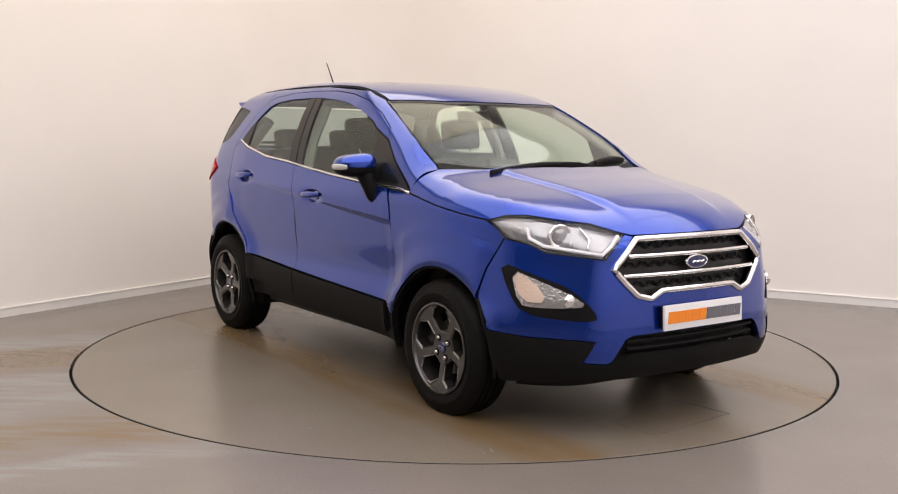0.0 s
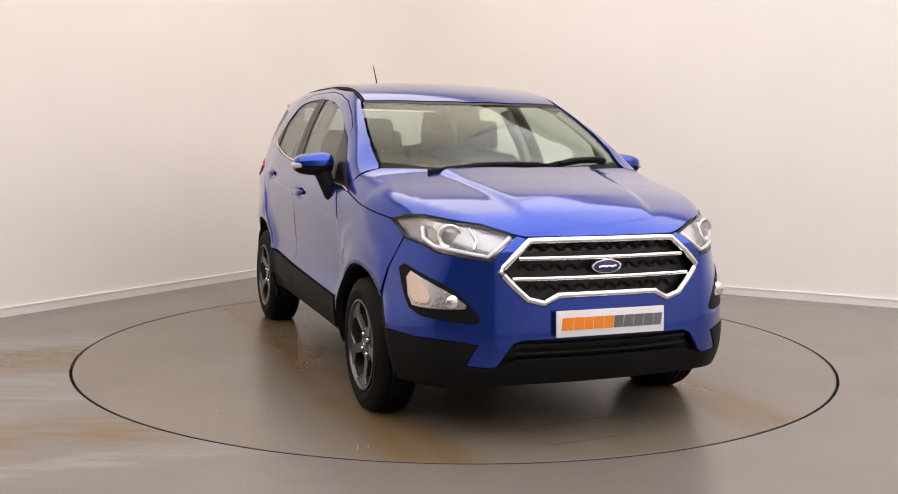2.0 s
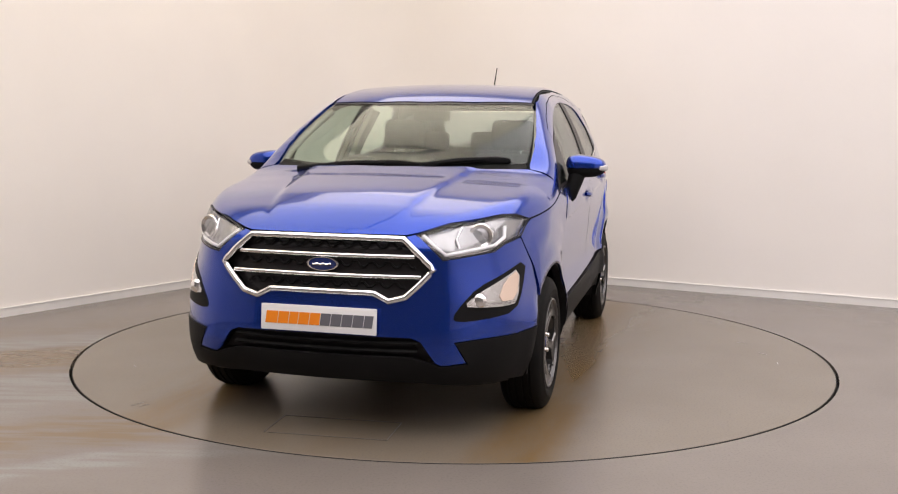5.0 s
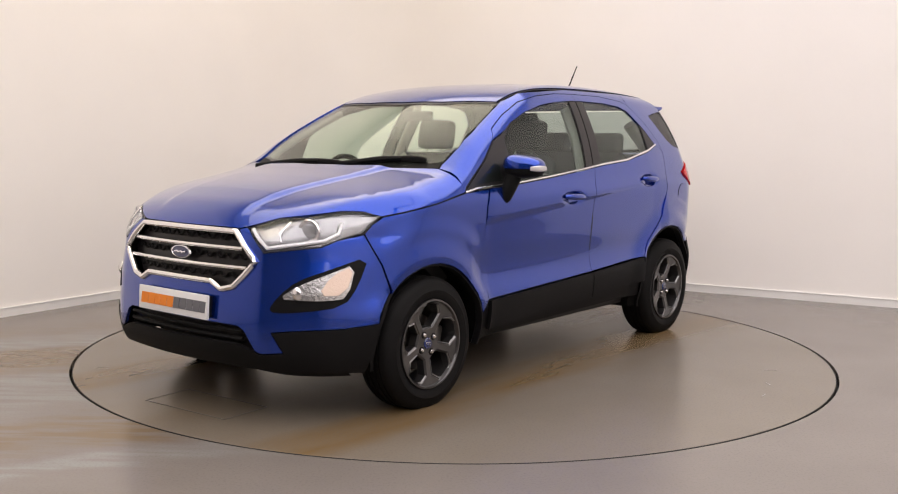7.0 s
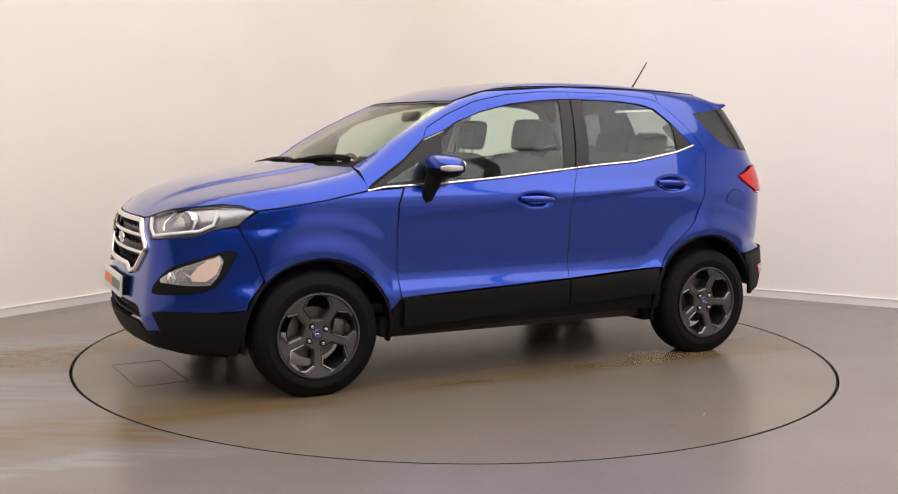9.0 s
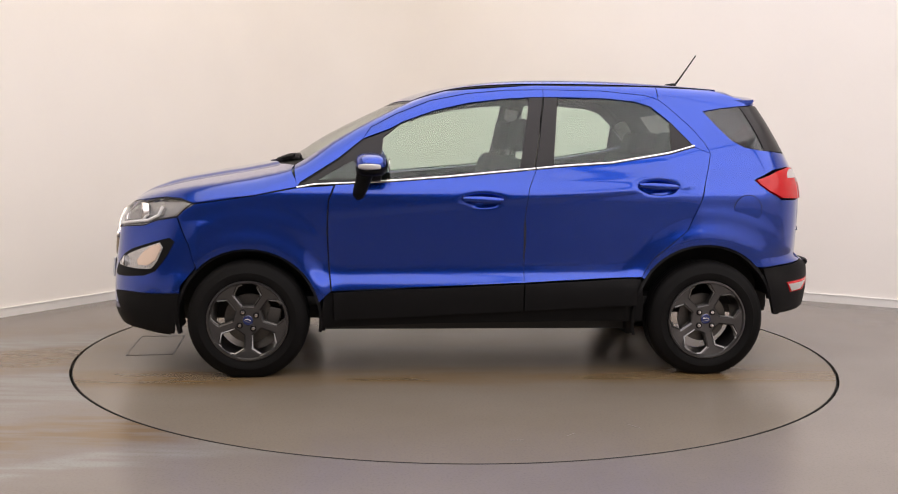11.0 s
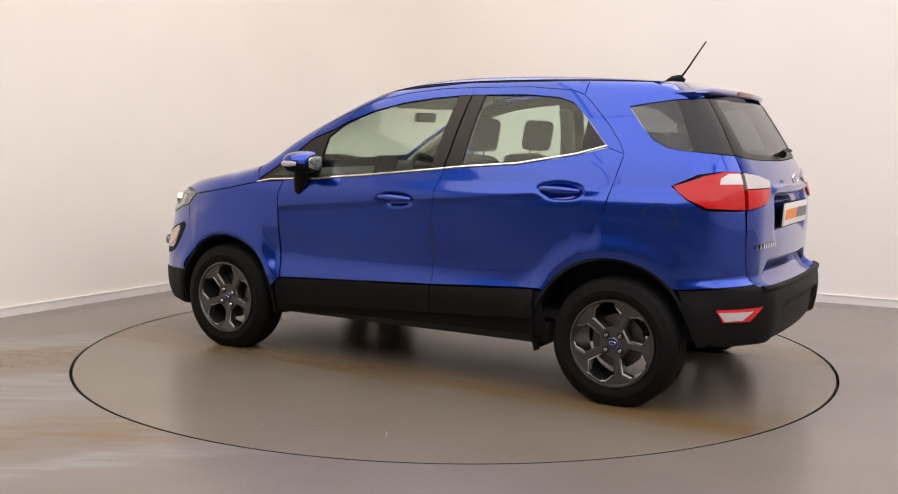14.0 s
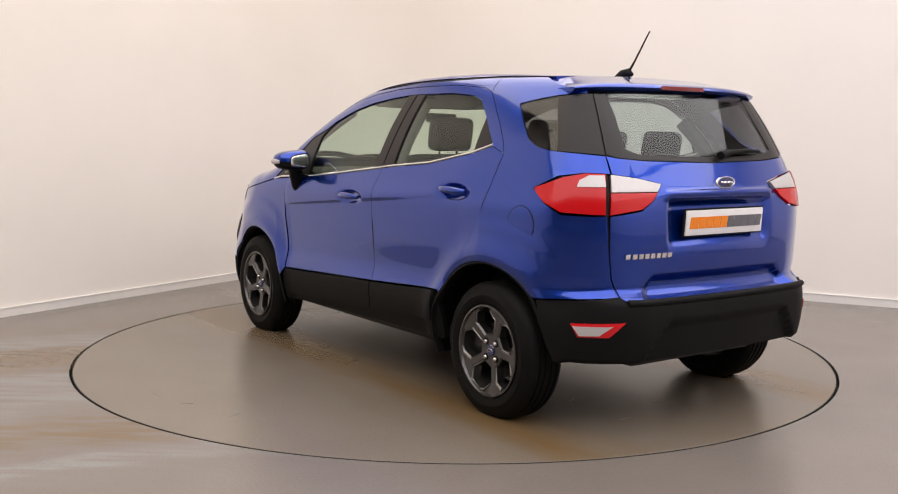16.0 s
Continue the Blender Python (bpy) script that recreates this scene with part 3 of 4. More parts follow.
def body_shell():
    # side outer: screen pillar, roof rail
    top = T(*SCREEN_SIDE) + T(*DITCH[1:4]) + T((-1.0, .582))
    low = S(*REAR_TOP[:4][::-1]) + S(*lifted(DOOR_TOP[::-1][1:], .001)) + S((.78, 1.182), (.975, 1.058), (.992, 1.038)) + S((1.003, 1.072)) + T((1.016, .701))
    both("roof_pillar", [(top + low, "side")], PAINTED, car, "blue screen pillar and roof rail", step=.016)
    # rear quarter
    gate = E(-1, *GATE)
    lamp = E(-1, *TAIL_OUT[:3]) + S((-1.515, 1.085), (-1.60, 1.02), (-1.68, .975)) + E(-1, *TAIL_OUT[6:])
    q = (T((-1.0, .582), (-1.32, .563)) + S((-1.45, 1.545), (-1.58, 1.52), (-1.585, 1.507)) + S(*QUARTER_GLASS[::-1][:-1]) + S(*QUARTER_LOW)
         + gate[:1] + lamp + gate[3:] + S((-1.80, .618), (-1.57, .60)) + S(*[(2 * ARCH_R[0] - x, z) for x, z in arc(*ARCH_R, 43, 148)])
         + S(*REAR_EDGE[::-1]) + S(*REAR_TOP[::-1][1:5]))
    both("rear_quarter", [(q, "rear")], PAINTED, car, "blue rear quarter panel", relief=haunch_relief, step=.015)
    both("quarter_window", [(S(*QUARTER_GLASS) + E(-1, (.545, 1.50), (.605, 1.232)) + S(*QUARTER_LOW[::-1][:-1]), "rear")], [QUARTER], car, "dark rear quarter window", thick=.004, off=-.004)
    both("quarter_surround", [(S((-1.47, 1.492), (-1.575, 1.503)) + E(-1, (.545, 1.50), (.605, 1.232)) + S((-1.64, 1.243), (-1.59, 1.248)), "rear")], [GLOSSBLACK, TRIMDARK], car, "gloss black surround between the rear windows", off=-.001)
    # fuel flap
    flap = S(*[(-1.472 + .081 * math.cos(a), .922 + .081 * math.sin(a)) for a in (2 * math.pi * k / 24 for k in range(24))])
    part("fuel_flap_seam", skin([(S(*[(-1.472 + .085 * math.cos(a), .922 + .085 * math.sin(a)) for a in (2 * math.pi * k / 24 for k in range(24))]), "rear")], thick=.003, off=.0012), [GAP], car)
    part("fuel_flap", skin([(flap, "rear")], thick=.003, off=.003), PAINTED, car, "round blue fuel filler flap")
    # front wing
    w = (S((.985, 1.028), (1.22, .983), (1.41, .953), (1.535, .935)) + S((1.60, .90), (1.635, .862)) + S((1.57, .72), (1.53, .60))
         + S(*arc(*ARCH_F, 44, 165)) + S(*DOOR_FRONT[::-1][:-1]) + S((.795, 1.040)))
    w = [(p[0] + (.005 if p[0] < .86 else 0), p[1], p[2]) for p in w]
    both("front_wing", [(w, "front")], PAINTED, car, "blue front wing", relief=wing_relief, step=.018)
    # bonnet: crown seen from above and its rolled edge
    turn = spline((0, 1.895), (.17, 1.89), (.33, 1.865), (.47, 1.80), (.585, 1.70), (.665, 1.55), (.698, 1.30), (.70, 1.02))
    ys = np.concatenate([np.linspace(.70, .66, 24), np.linspace(.655, 0, 40)])
    rim = T(*[(float(turn(y)), float(y)) for y in ys])
    back = T((1.22, 0), (1.19, .25), (1.11, .48), (1.02, .70))
    edge = E(1, (0, .888), (.2, .888), (.36, .888), (.40, .897), (.52, .937)) + S((1.70, .968), (1.62, .964), (1.545, .940), (1.41, .958), (1.22, .988), (.99, 1.034)) + S((1.005, 1.075))

    def ridges(P):
        y = np.abs(P[:, 1])
        line = .30 + .16 * (2.0 - P[:, 0])
        return .015 / (1 + np.exp((y - line) / .010)) * np.clip((2.0 - P[:, 0]) / .25, 0, 1) * np.clip((P[:, 2] - .9) / .08, 0, 1)
    lap = edge + rim
    part("bonnet", skin([(whole(rim[::-1] + back[::-1][1:]), "top"), (lap, "front"), (mirrored(lap), "front")], relief=ridges, shrink=0, step=.014), PAINTED, car, "blue sculpted bonnet")
    # roof
    r = whole(T((.50, 0), (.475, .28), (.385, .592)) + T(*[(x, y - .012) for x, y in DITCH[1:4]]) + T((-1.36, .548), (-1.36, 0)))
    part("roof", skin([(r, "top")], relief=lambda P: -.006 * np.exp(-((np.abs(P[:, 1]) - .33) / .02) ** 2) * np.clip((.1 - P[:, 0]) / .1, 0, 1)), [PAINT, HEADLINER], car, "blue ribbed roof skin")
    d = T(*[(x, y - .010) for x, y in DITCH]) + T(*[(x, y + .002) for x, y in DITCH[::-1]])
    both("roof_strip", [(d, "top")], [CLAD, CLAD], car, "black roof ditch strip", off=-.003)
    # windscreen
    g = T((1.185, 0), (1.155, .25), (1.08, .47), (.965, .680)) + T(*[(x, y - .004) for x, y in SCREEN_SIDE[1:]]) + T((.485, .28), (.512, 0))
    part("windscreen", skin([(whole(g), "top")], thick=.004, off=-.006), [WSCREEN], car, "wide clear windscreen")
    h = T((.503, 0), (.478, .28), (.382, .598), (.405, .604), (.505, .28), (.532, 0))
    part("screen_band", skin([(whole(h), "top")], thick=.003, off=-.004), [GLOSSBLACK, TRIMDARK], car, "black screen edge band")
    c = T((1.23, 0), (1.20, .25), (1.12, .485), (1.0, .69), (.955, .672), (1.05, .47), (1.12, .25), (1.15, 0))
    part("scuttle", skin([(whole(c), "top")], thick=.01, off=-.009), BLACK, car, "black scuttle panel under the wipers")


def tailgate():
    gate = E(-1, *[(y - .002, z) for y, z in GATE])
    inner = [(.605, 1.15), (.50, 1.135), (.365, 1.108), (.43, 1.04), (.50, .995), (.645, .972)]
    low = E(-1, (0, 1.198), (.2, 1.202), (.42, 1.208), (.56, 1.22))
    half = low + gate[:1] + E(-1, *inner) + gate[3:] + E(-1, (.59, .602), (.3, .597), (0, .597))

    def press(P):
        y, z = np.abs(P[:, 1]), P[:, 2]
        hollow = .030 / ((1 + np.exp((y - .335) / .008)) * (1 + np.exp((z - 1.035) / .006)) * (1 + np.exp((.845 - z) / .012)))
        lip = .022 / (1 + np.exp((y - .37) / .01)) * np.exp(-((z - 1.06) / .018) ** 2)
        low = -.03 / ((1 + np.exp((z - (.70 - .05 * np.clip((y - .42) / .1, 0, 1) * 2)) / .006)))
        return lip - hollow + low / (1 + np.exp((y - .50) / .012))
    g = part("tailgate", skin([(whole(half), "rear")], relief=press, step=.018), PAINTED, car, "blue tailgate")
    win = E(-1, (0, 1.508), (.3, 1.507), (.54, 1.502), (.60, 1.235), (.56, 1.222), (.42, 1.210), (.2, 1.204), (0, 1.200))
    part("rear_window", skin([(whole(win), "rear")], thick=.004, off=-.004), [PRIVACY], g, "dark tinted rear window")
    band = E(-1, (.47, 1.505), (.54, 1.502), (.60, 1.235), (.56, 1.222), (.42, 1.210), (0, 1.200), (0, 1.225), (.42, 1.236), (.50, 1.26), (.475, 1.40))
    both("window_band", [(band, "rear")], [GLOSSBLACK, TRIMDARK], g, "black window edge band", off=-.002, thick=.003)
    # spoiler over the window
    bm = bmesh.new()
    rows = []
    for k in range(33):
        y = -.618 + 1.236 * k / 32
        e = (abs(y) / .618) ** 6
        dx, dz = .05 * e + .07 * y * y, -.02 * y * y - .006 * e
        zr = float(on_top([-1.34], [min(abs(y), .585)])[0, 2]) + .002 - .05 * max(abs(y) - .585, 0) / .033
        prof = [(-1.33, zr - .03 * e), (-1.42, zr - .006 - .035 * e), (-1.52, 1.572 + dz - .030 * e), (-1.60, 1.562 + dz - .018 * e), (-1.632, 1.552 + dz - .006 * e), (-1.640, 1.540 + dz), (-1.632, 1.528 + dz), (-1.60, 1.516 + dz), (-1.50, 1.508 + dz), (-1.36, 1.505 + dz)]
        rows.append([bm.verts.new((x + (dx if i > 1 else 0) * (1 if i < 9 else .3), y, z)) for i, (x, z) in enumerate(prof)])
    for a, b in zip(rows, rows[1:]):
        for i in range(len(a)):
            j = (i + 1) % len(a)
            bm.faces.new((a[i], a[j], b[j], b[i]))
    bm.faces.new(rows[0]), bm.faces.new(rows[-1][::-1])
    sp = part("spoiler", bm, PAINT, g, "blue roof spoiler", smooth=50)
    # the inner, white and red half of each tail lamp
    for s in (1, -1):
        o = [(.614, 1.147), (.50, 1.131), (.375, 1.105), (.405, 1.072), (.632, 1.072)]
        w = E(-1, *o)
        o2 = E(-1, *[(.634, 1.070), (.407, 1.070), (.44, 1.035), (.505, 1.0), (.646, .977)])
        part("lamp_white", skin([(w, "rear")], thick=.02, off=.010, flip=s < 0), [CLEARLAMP], g, "white reversing lamp lens")
        part("lamp_red_glow", skin([(o2, "rear")], thick=.02, off=.010, flip=s < 0), [RED_GLOW], g, "red tail lamp lens")
    # badge, lettering bar, plate, wiper, high brake light
    badge(g, (-1.905, 0, 1.112), -1, .060)
    for i in range(8):
        y = .570 - i * .0325
        part("lettering_bar", prism([(-.014, -.010), (.012, -.010), (.008, .011), (-.018, .011)], .004, "YZ"), CHROME, g, smooth=0,
             at=Matrix.Translation((E(-1, (y, .798))[0][0] - .006, y, .798)))
    part("plate_backing", boxed((-1.908, 0, .935), (.010, .545, .128), .004, (0, -4, 0)), CLAD, g, "black rear plate backing")
    plate(g, -1.915, .935, -1, -4)
    w = [E(-1, (y, z))[0] for y, z in ((-.06, 1.232), (-.14, 1.246), (-.25, 1.252), (-.37, 1.250))]
    w = [(x - .022, y, z) for x, y, z in w]
    part("rear_wiper", tube(w, [.020, .014, .011, .007], 10), CLAD, g, "black rear wiper")
    part("brake_light", prism([(-.15, -.010), (.15, -.010), (.14, .010), (-.14, .010)], -.008, "YZ", .003), BRAKE, g, "dark red high-level brake light", at=Matrix.Translation((-1.634, 0, 1.541)))


def badge(parent, at, s, r):
    bm = lathe([(.001, .0), (r, 0), (r + .006, .004), (r + .004, .009), (r - .004, .010), (r - .007, .006), (.001, .007)], 40, closed=False)
    m = Matrix.Translation(at) @ Matrix.Rotation(radians(-90 * s), 4, "Z") @ Matrix.Diagonal((1, 1, .42, 1))
    part("badge_rim", bm, CHROME, parent, "chrome rim of the oval badge", at=m)
    bm = lathe([(.001, .0), (r - .006, 0), (r - .006, .009), (.001, .011)], 40, closed=False)
    part("badge_field", bm, BADGEBLUE, parent, "blue oval badge field", at=m)
    pts = [(at[0] + s * .0125, -s * .0 + r * .62 * t, at[2] + .002 * math.sin(9 * t)) for t in np.linspace(-1, 1, 15)]
    part("badge_mark", tube(pts, .0045, 6), CHROME, parent, "plain silver badge mark")


def plate(parent, x, z, s, tilt):
    m = Matrix.Translation((x, 0, z)) @ Matrix.Rotation(radians(tilt), 4, "Y")
    p = part("number_plate", boxed((0, 0, 0), (.012, .525, .112), .003), PLATE, parent, "white dealer plate with an orange and grey mark", at=m)
    # a plain two-tone bar mark: orange half, grey half
    cut = [.054, .047, .040, .047, .046, .044, .046, .046, .047, .038]
    pos, gap = -.242, .0035
    for i, w in enumerate(cut):
        c = ORANGE if i < 5 else GREY
        sl = .007
        outl = [(pos, -.026), (pos + w, -.026), (pos + w + sl, .026), (pos + sl, .026)]
        outl = [(-q[0] * -s if s > 0 else -q[0], q[1]) for q in outl]
        bm = prism(outl, .002 * s, "YZ")
        part("print_bar", bm, c, p, smooth=0, at=Matrix.Translation((s * .0062, 0, 0)))
        pos += w + gap
    return p


def front_end():
    half = (S((1.64, .858)) + E(1, (.735, .838), (.70, .808), (.62, .798), (.52, .783), (.41, .882), (.395, .889), (.36, .880), (.495, .745), (.375, .617), (.30, .598), (.235, .630), (0, .630), (0, .462), (.40, .457), (.44, .44), (.50, .352), (.525, .340), (.62, .350), (.575, .44))
            + E(1, (.64, .448), (.72, .452)) + S((1.78, .452), (1.62, .462)) + S((1.615, .50), (1.535, .60), (1.575, .72)))
    b = part("front_bumper", skin([(half, "front"), (mirrored(half), "front")], shrink=0), PAINTED, car, "blue front bumper")
    # lower black cladding and lip
    low = (S((1.62, .458), (1.78, .448)) + E(1, (.72, .448), (.64, .444), (.58, .436), (.628, .344), (.52, .334), (.49, .345), (.40, .372), (0, .372), (0, .262), (.5, .262), (.66, .25))
           + S((1.76, .245), (1.66, .235), (1.632, .34)))
    part("lower_cladding", skin([(low, "front"), (mirrored(low), "front")], shrink=0, off=.004, thick=.02), BLACK, b, "black lower bumper cladding")
    lip = E(1, (0, .262), (.5, .262), (.66, .25)) + S((1.74, .243)) + S((1.70, .2)) + E(1, (.6, .205), (.4, .222), (0, .222))
    part("air_dam", skin([(lip, "front"), (mirrored(lip), "front")], shrink=0, off=-.03, thick=.02), BLACK, b, "black rubber air dam")
    inlet = E(1, (0, .47), (.42, .468), (.47, .40), (.50, .35), (.40, .36), (0, .36))
    part("lower_inlet", skin([(inlet, "front"), (mirrored(inlet), "front")], shrink=0, off=-.05, thick=.02), [GLOSSBLACK, GLOSSBLACK], b, "dark lower air inlet")
    for z in (.395, .43):
        part("inlet_bar", tube([(p[0] - .02, p[1], p[2]) for p in E(1, *[(y, z) for y in np.linspace(-.42, .42, 15)])], .009, 8), CLAD, b)
    # grille
    g = part("grille", skin([(whole(E(1, (0, .872), (.36, .872), (.487, .745), (.37, .625), (.30, .606), (.235, .636), (0, .636))), "front")], off=-.038, thick=.02), [GLOSSBLACK, GLOSSBLACK], car, "black honeycomb grille with chrome bars")
    ring = [(0, .872), (.18, .872), (.35, .870), (.42, .81), (.484, .745), (.43, .685), (.37, .628), (.30, .610), (.236, .642), (.12, .643), (0, .643)]
    outer = E(1, *ring)
    pts = [(p[0] + .004, p[1], p[2]) for p in outer] + [(p[0] + .004, -p[1], p[2]) for p in outer[1:-1][::-1]]
    pts = dense(pts, .02)
    part("chrome_surround", tube(pts, .0145, 10, close=True), CHROME, g, "chrome grille surround")
    for z, hw in ((.797, .40), (.712, .43)):
        ps = E(1, *[(y, z) for y in np.linspace(-hw, hw, 19)])
        part("chrome_bar", tube([(p[0] - .006, p[1], p[2]) for p in ps], .0105, 10), CHROME, g, "chrome grille bar")
    # honeycomb webs between the bars
    for z, hw, n in ((.84, .34, 9), (.757, .40, 11), (.672, .36, 10)):
        zig = []
        for k in range(n * 4 + 1):
            y = -hw + 2 * hw * k / (n * 4)
            zig.append((y, z + (.010 if k % 4 in (1, 2) else -.008)))
        part("grille_web", tube([(p[0] - .028, p[1], p[2]) for p in E(1, *zig)], .006, 6), CLAD, g)
    badge(g, (2.052, 0, .757), 1, .068)
    plate(b, 2.108, .525, 1, -3)
    part("plate_mount", boxed((2.085, 0, .525), (.035, .50, .10), .01), CLAD, b)
    for s, flip in ((1, False), (-1, True)):
        # fog lamp in its black wing
        sur = S((1.63, .765)) + E(1, (.735, .712), (.655, .668), (.60, .60), (.565, .545), (.585, .525), (.68, .530)) + S((1.775, .548), (1.70, .635))
        part("fog_surround", skin([(soft(sur, 1), "front")], shrink=0, off=.003, thick=.008, flip=flip), BLACK, b, "black fog lamp surround")
        lens = S((1.695, .735)) + E(1, (.735, .692), (.66, .645), (.60, .59), (.68, .582), (.755, .578)) + S((1.755, .585))
        fl = part("fog_lamp", skin([(soft(lens), "front")], shrink=0, off=.006, thick=.004, flip=flip), [FACETS], b, "clear fog and indicator lamp")
        part("indicator", skin([(soft(S((1.705, .725)) + E(1, (.745, .69), (.725, .60)) + S((1.765, .60))), "front")], shrink=0, off=.009, thick=.003, flip=flip), [AMBER], fl, "pale amber indicator")
        c = Vector(E(1, (.665, .612))[0])
        c.y *= s
        part("fog_bulb", lathe([(.001, .008), (.018, .008), (.03, 0), (.032, -.004), (.001, -.004)], 24, closed=False), CHROME, fl, at=Matrix.Translation(c + Vector((.012, 0, 0))) @ Matrix.Rotation(radians(-90), 4, "Z"))
        headlamp(s, flip)


def headlamp(s, flip):
    edge = E(1, (.40, .886), (.52, .786), (.62, .801), (.70, .812), (.735, .842)) + S((1.635, .868), (1.595, .905), (1.55, .940), (1.62, .957), (1.70, .960)) + E(1, (.52, .929))
    h = part("headlamp", skin([(edge, "front")], off=-.022, thick=.01, flip=flip), [REFLECTOR, TRIMDARK], car, "clear headlamp with a round projector and a light guide")
    rimp = [(p[0], s * p[1], p[2]) for p in dense(edge, .03)]
    part("bezel", tube(rimp, .0035, 8, close=True), GLOSSBLACK, h)
    part("lens", skin([(edge, "front")], off=.001, thick=.003, flip=flip), [LENS], h, "clear headlamp lens")
    c = Vector(E(1, (.645, .884))[0])
    c.y *= s
    m = Matrix.Translation(c + Vector((-.022, 0, -.004))) @ Matrix.Rotation(radians(-90 + s * 18), 4, "Z")
    part("projector", lathe([(.001, .010), (.020, .008), (.034, .002), (.038, -.02), (.001, -.02)], 32, closed=False), LENS_SOLID, h, "round projector lens", at=m)
    part("projector_ring", lathe([(.037, .0), (.050, .006), (.054, .0), (.050, -.03), (.037, -.03)], 32), CHROME, h, at=m)
    guide = E(1, (.725, .915), (.728, .868), (.70, .838), (.64, .826), (.58, .815), (.528, .806), (.48, .842), (.425, .884))
    part("light_guide", tube([(p[0] - .009, s * p[1], p[2]) for p in guide], .0085, 8), GUIDE, h, "white light guide")
    blade = E(1, (.575, .835), (.562, .872), (.575, .918))
    part("lamp_blade", tube([(p[0] - .012, s * p[1], p[2]) for p in blade], .006, 8), CHROME, h, "chrome divider between the lamp chambers")
    inner = E(1, (.44, .888), (.53, .912), (.56, .87), (.52, .83))
    part("reflector_cup", skin([(inner, "front")], off=-.03, thick=.006, flip=flip), [CHROME], h)


GUIDE = material("light_guide_white", (.86, .86, .88), .3)
LENS_SOLID = material("projector_glass", (.30, .30, .32), .08, .3, coat=1, spec=.9)


def rear_bumper():
    half = E(-1, (0, .60), (.3, .60), (.60, .603), (.615, .628)) + S((-1.80, .613), (-1.575, .595)) + S((-1.605, .50), (-1.635, .40), (-1.66, .33)) + S((-1.78, .325)) + E(-1, (.62, .335), (.3, .335), (0, .335))
    def press(P):
        y, z = np.abs(P[:, 1]), P[:, 2]
        edge = .505 - np.clip((y - .40) / .12, 0, 1) * .17
        return -.026 / (1 + np.exp((z - edge) / .005)) * (P[:, 0] < -1.7)
    b = part("rear_bumper", skin([(whole(half), "rear")], thick=.02, off=.004, relief=press, step=.018), BLACK, car, "black textured rear bumper")
    ledge = [(x - .004, y, z) for x, y, z in E(-1, *[(y, .605) for y in np.linspace(-.6, .6, 21)])]
    part("bumper_ledge", tube(ledge, .016, 10), CLAD, b)
    for flip in (False, True):
        o = S((-1.735, .512)) + E(-1, (.61, .525), (.665, .457)) + S((-1.765, .452))
        part("rear_reflector", skin([(o, "rear")], off=.009, thick=.01, flip=flip), [RED_FILM_GLOW], b, "red rear reflector")
        o = S((-1.745, .500)) + E(-1, (.655, .507), (.695, .464)) + S((-1.772, .458))
        part("rear_fog_lamp", skin([(o, "rear")], off=.013, thick=.008, flip=flip), [CLEARLAMP], b, "clear rear lamp")
        lamp = E(-1, (.631, 1.150), (.70, 1.152), (.755, 1.135)) + S((-1.525, 1.085), (-1.545, 1.06), (-1.60, 1.022), (-1.68, .985)) + E(-1, (.70, .978), (.661, .978))
        t = part("tail_lamp", skin([(lamp, "rear")], off=.010, thick=.02, flip=flip), [RED_GLOW], car, "red wraparound tail lamp")
        o = E(-1, (.638, 1.143), (.69, 1.143), (.722, 1.122), (.735, 1.092), (.646, 1.092))
        part("lamp_cell", skin([(o, "rear")], off=.013, thick=.004, flip=flip), [CLEARLAMP], t, "clear indicator cell")


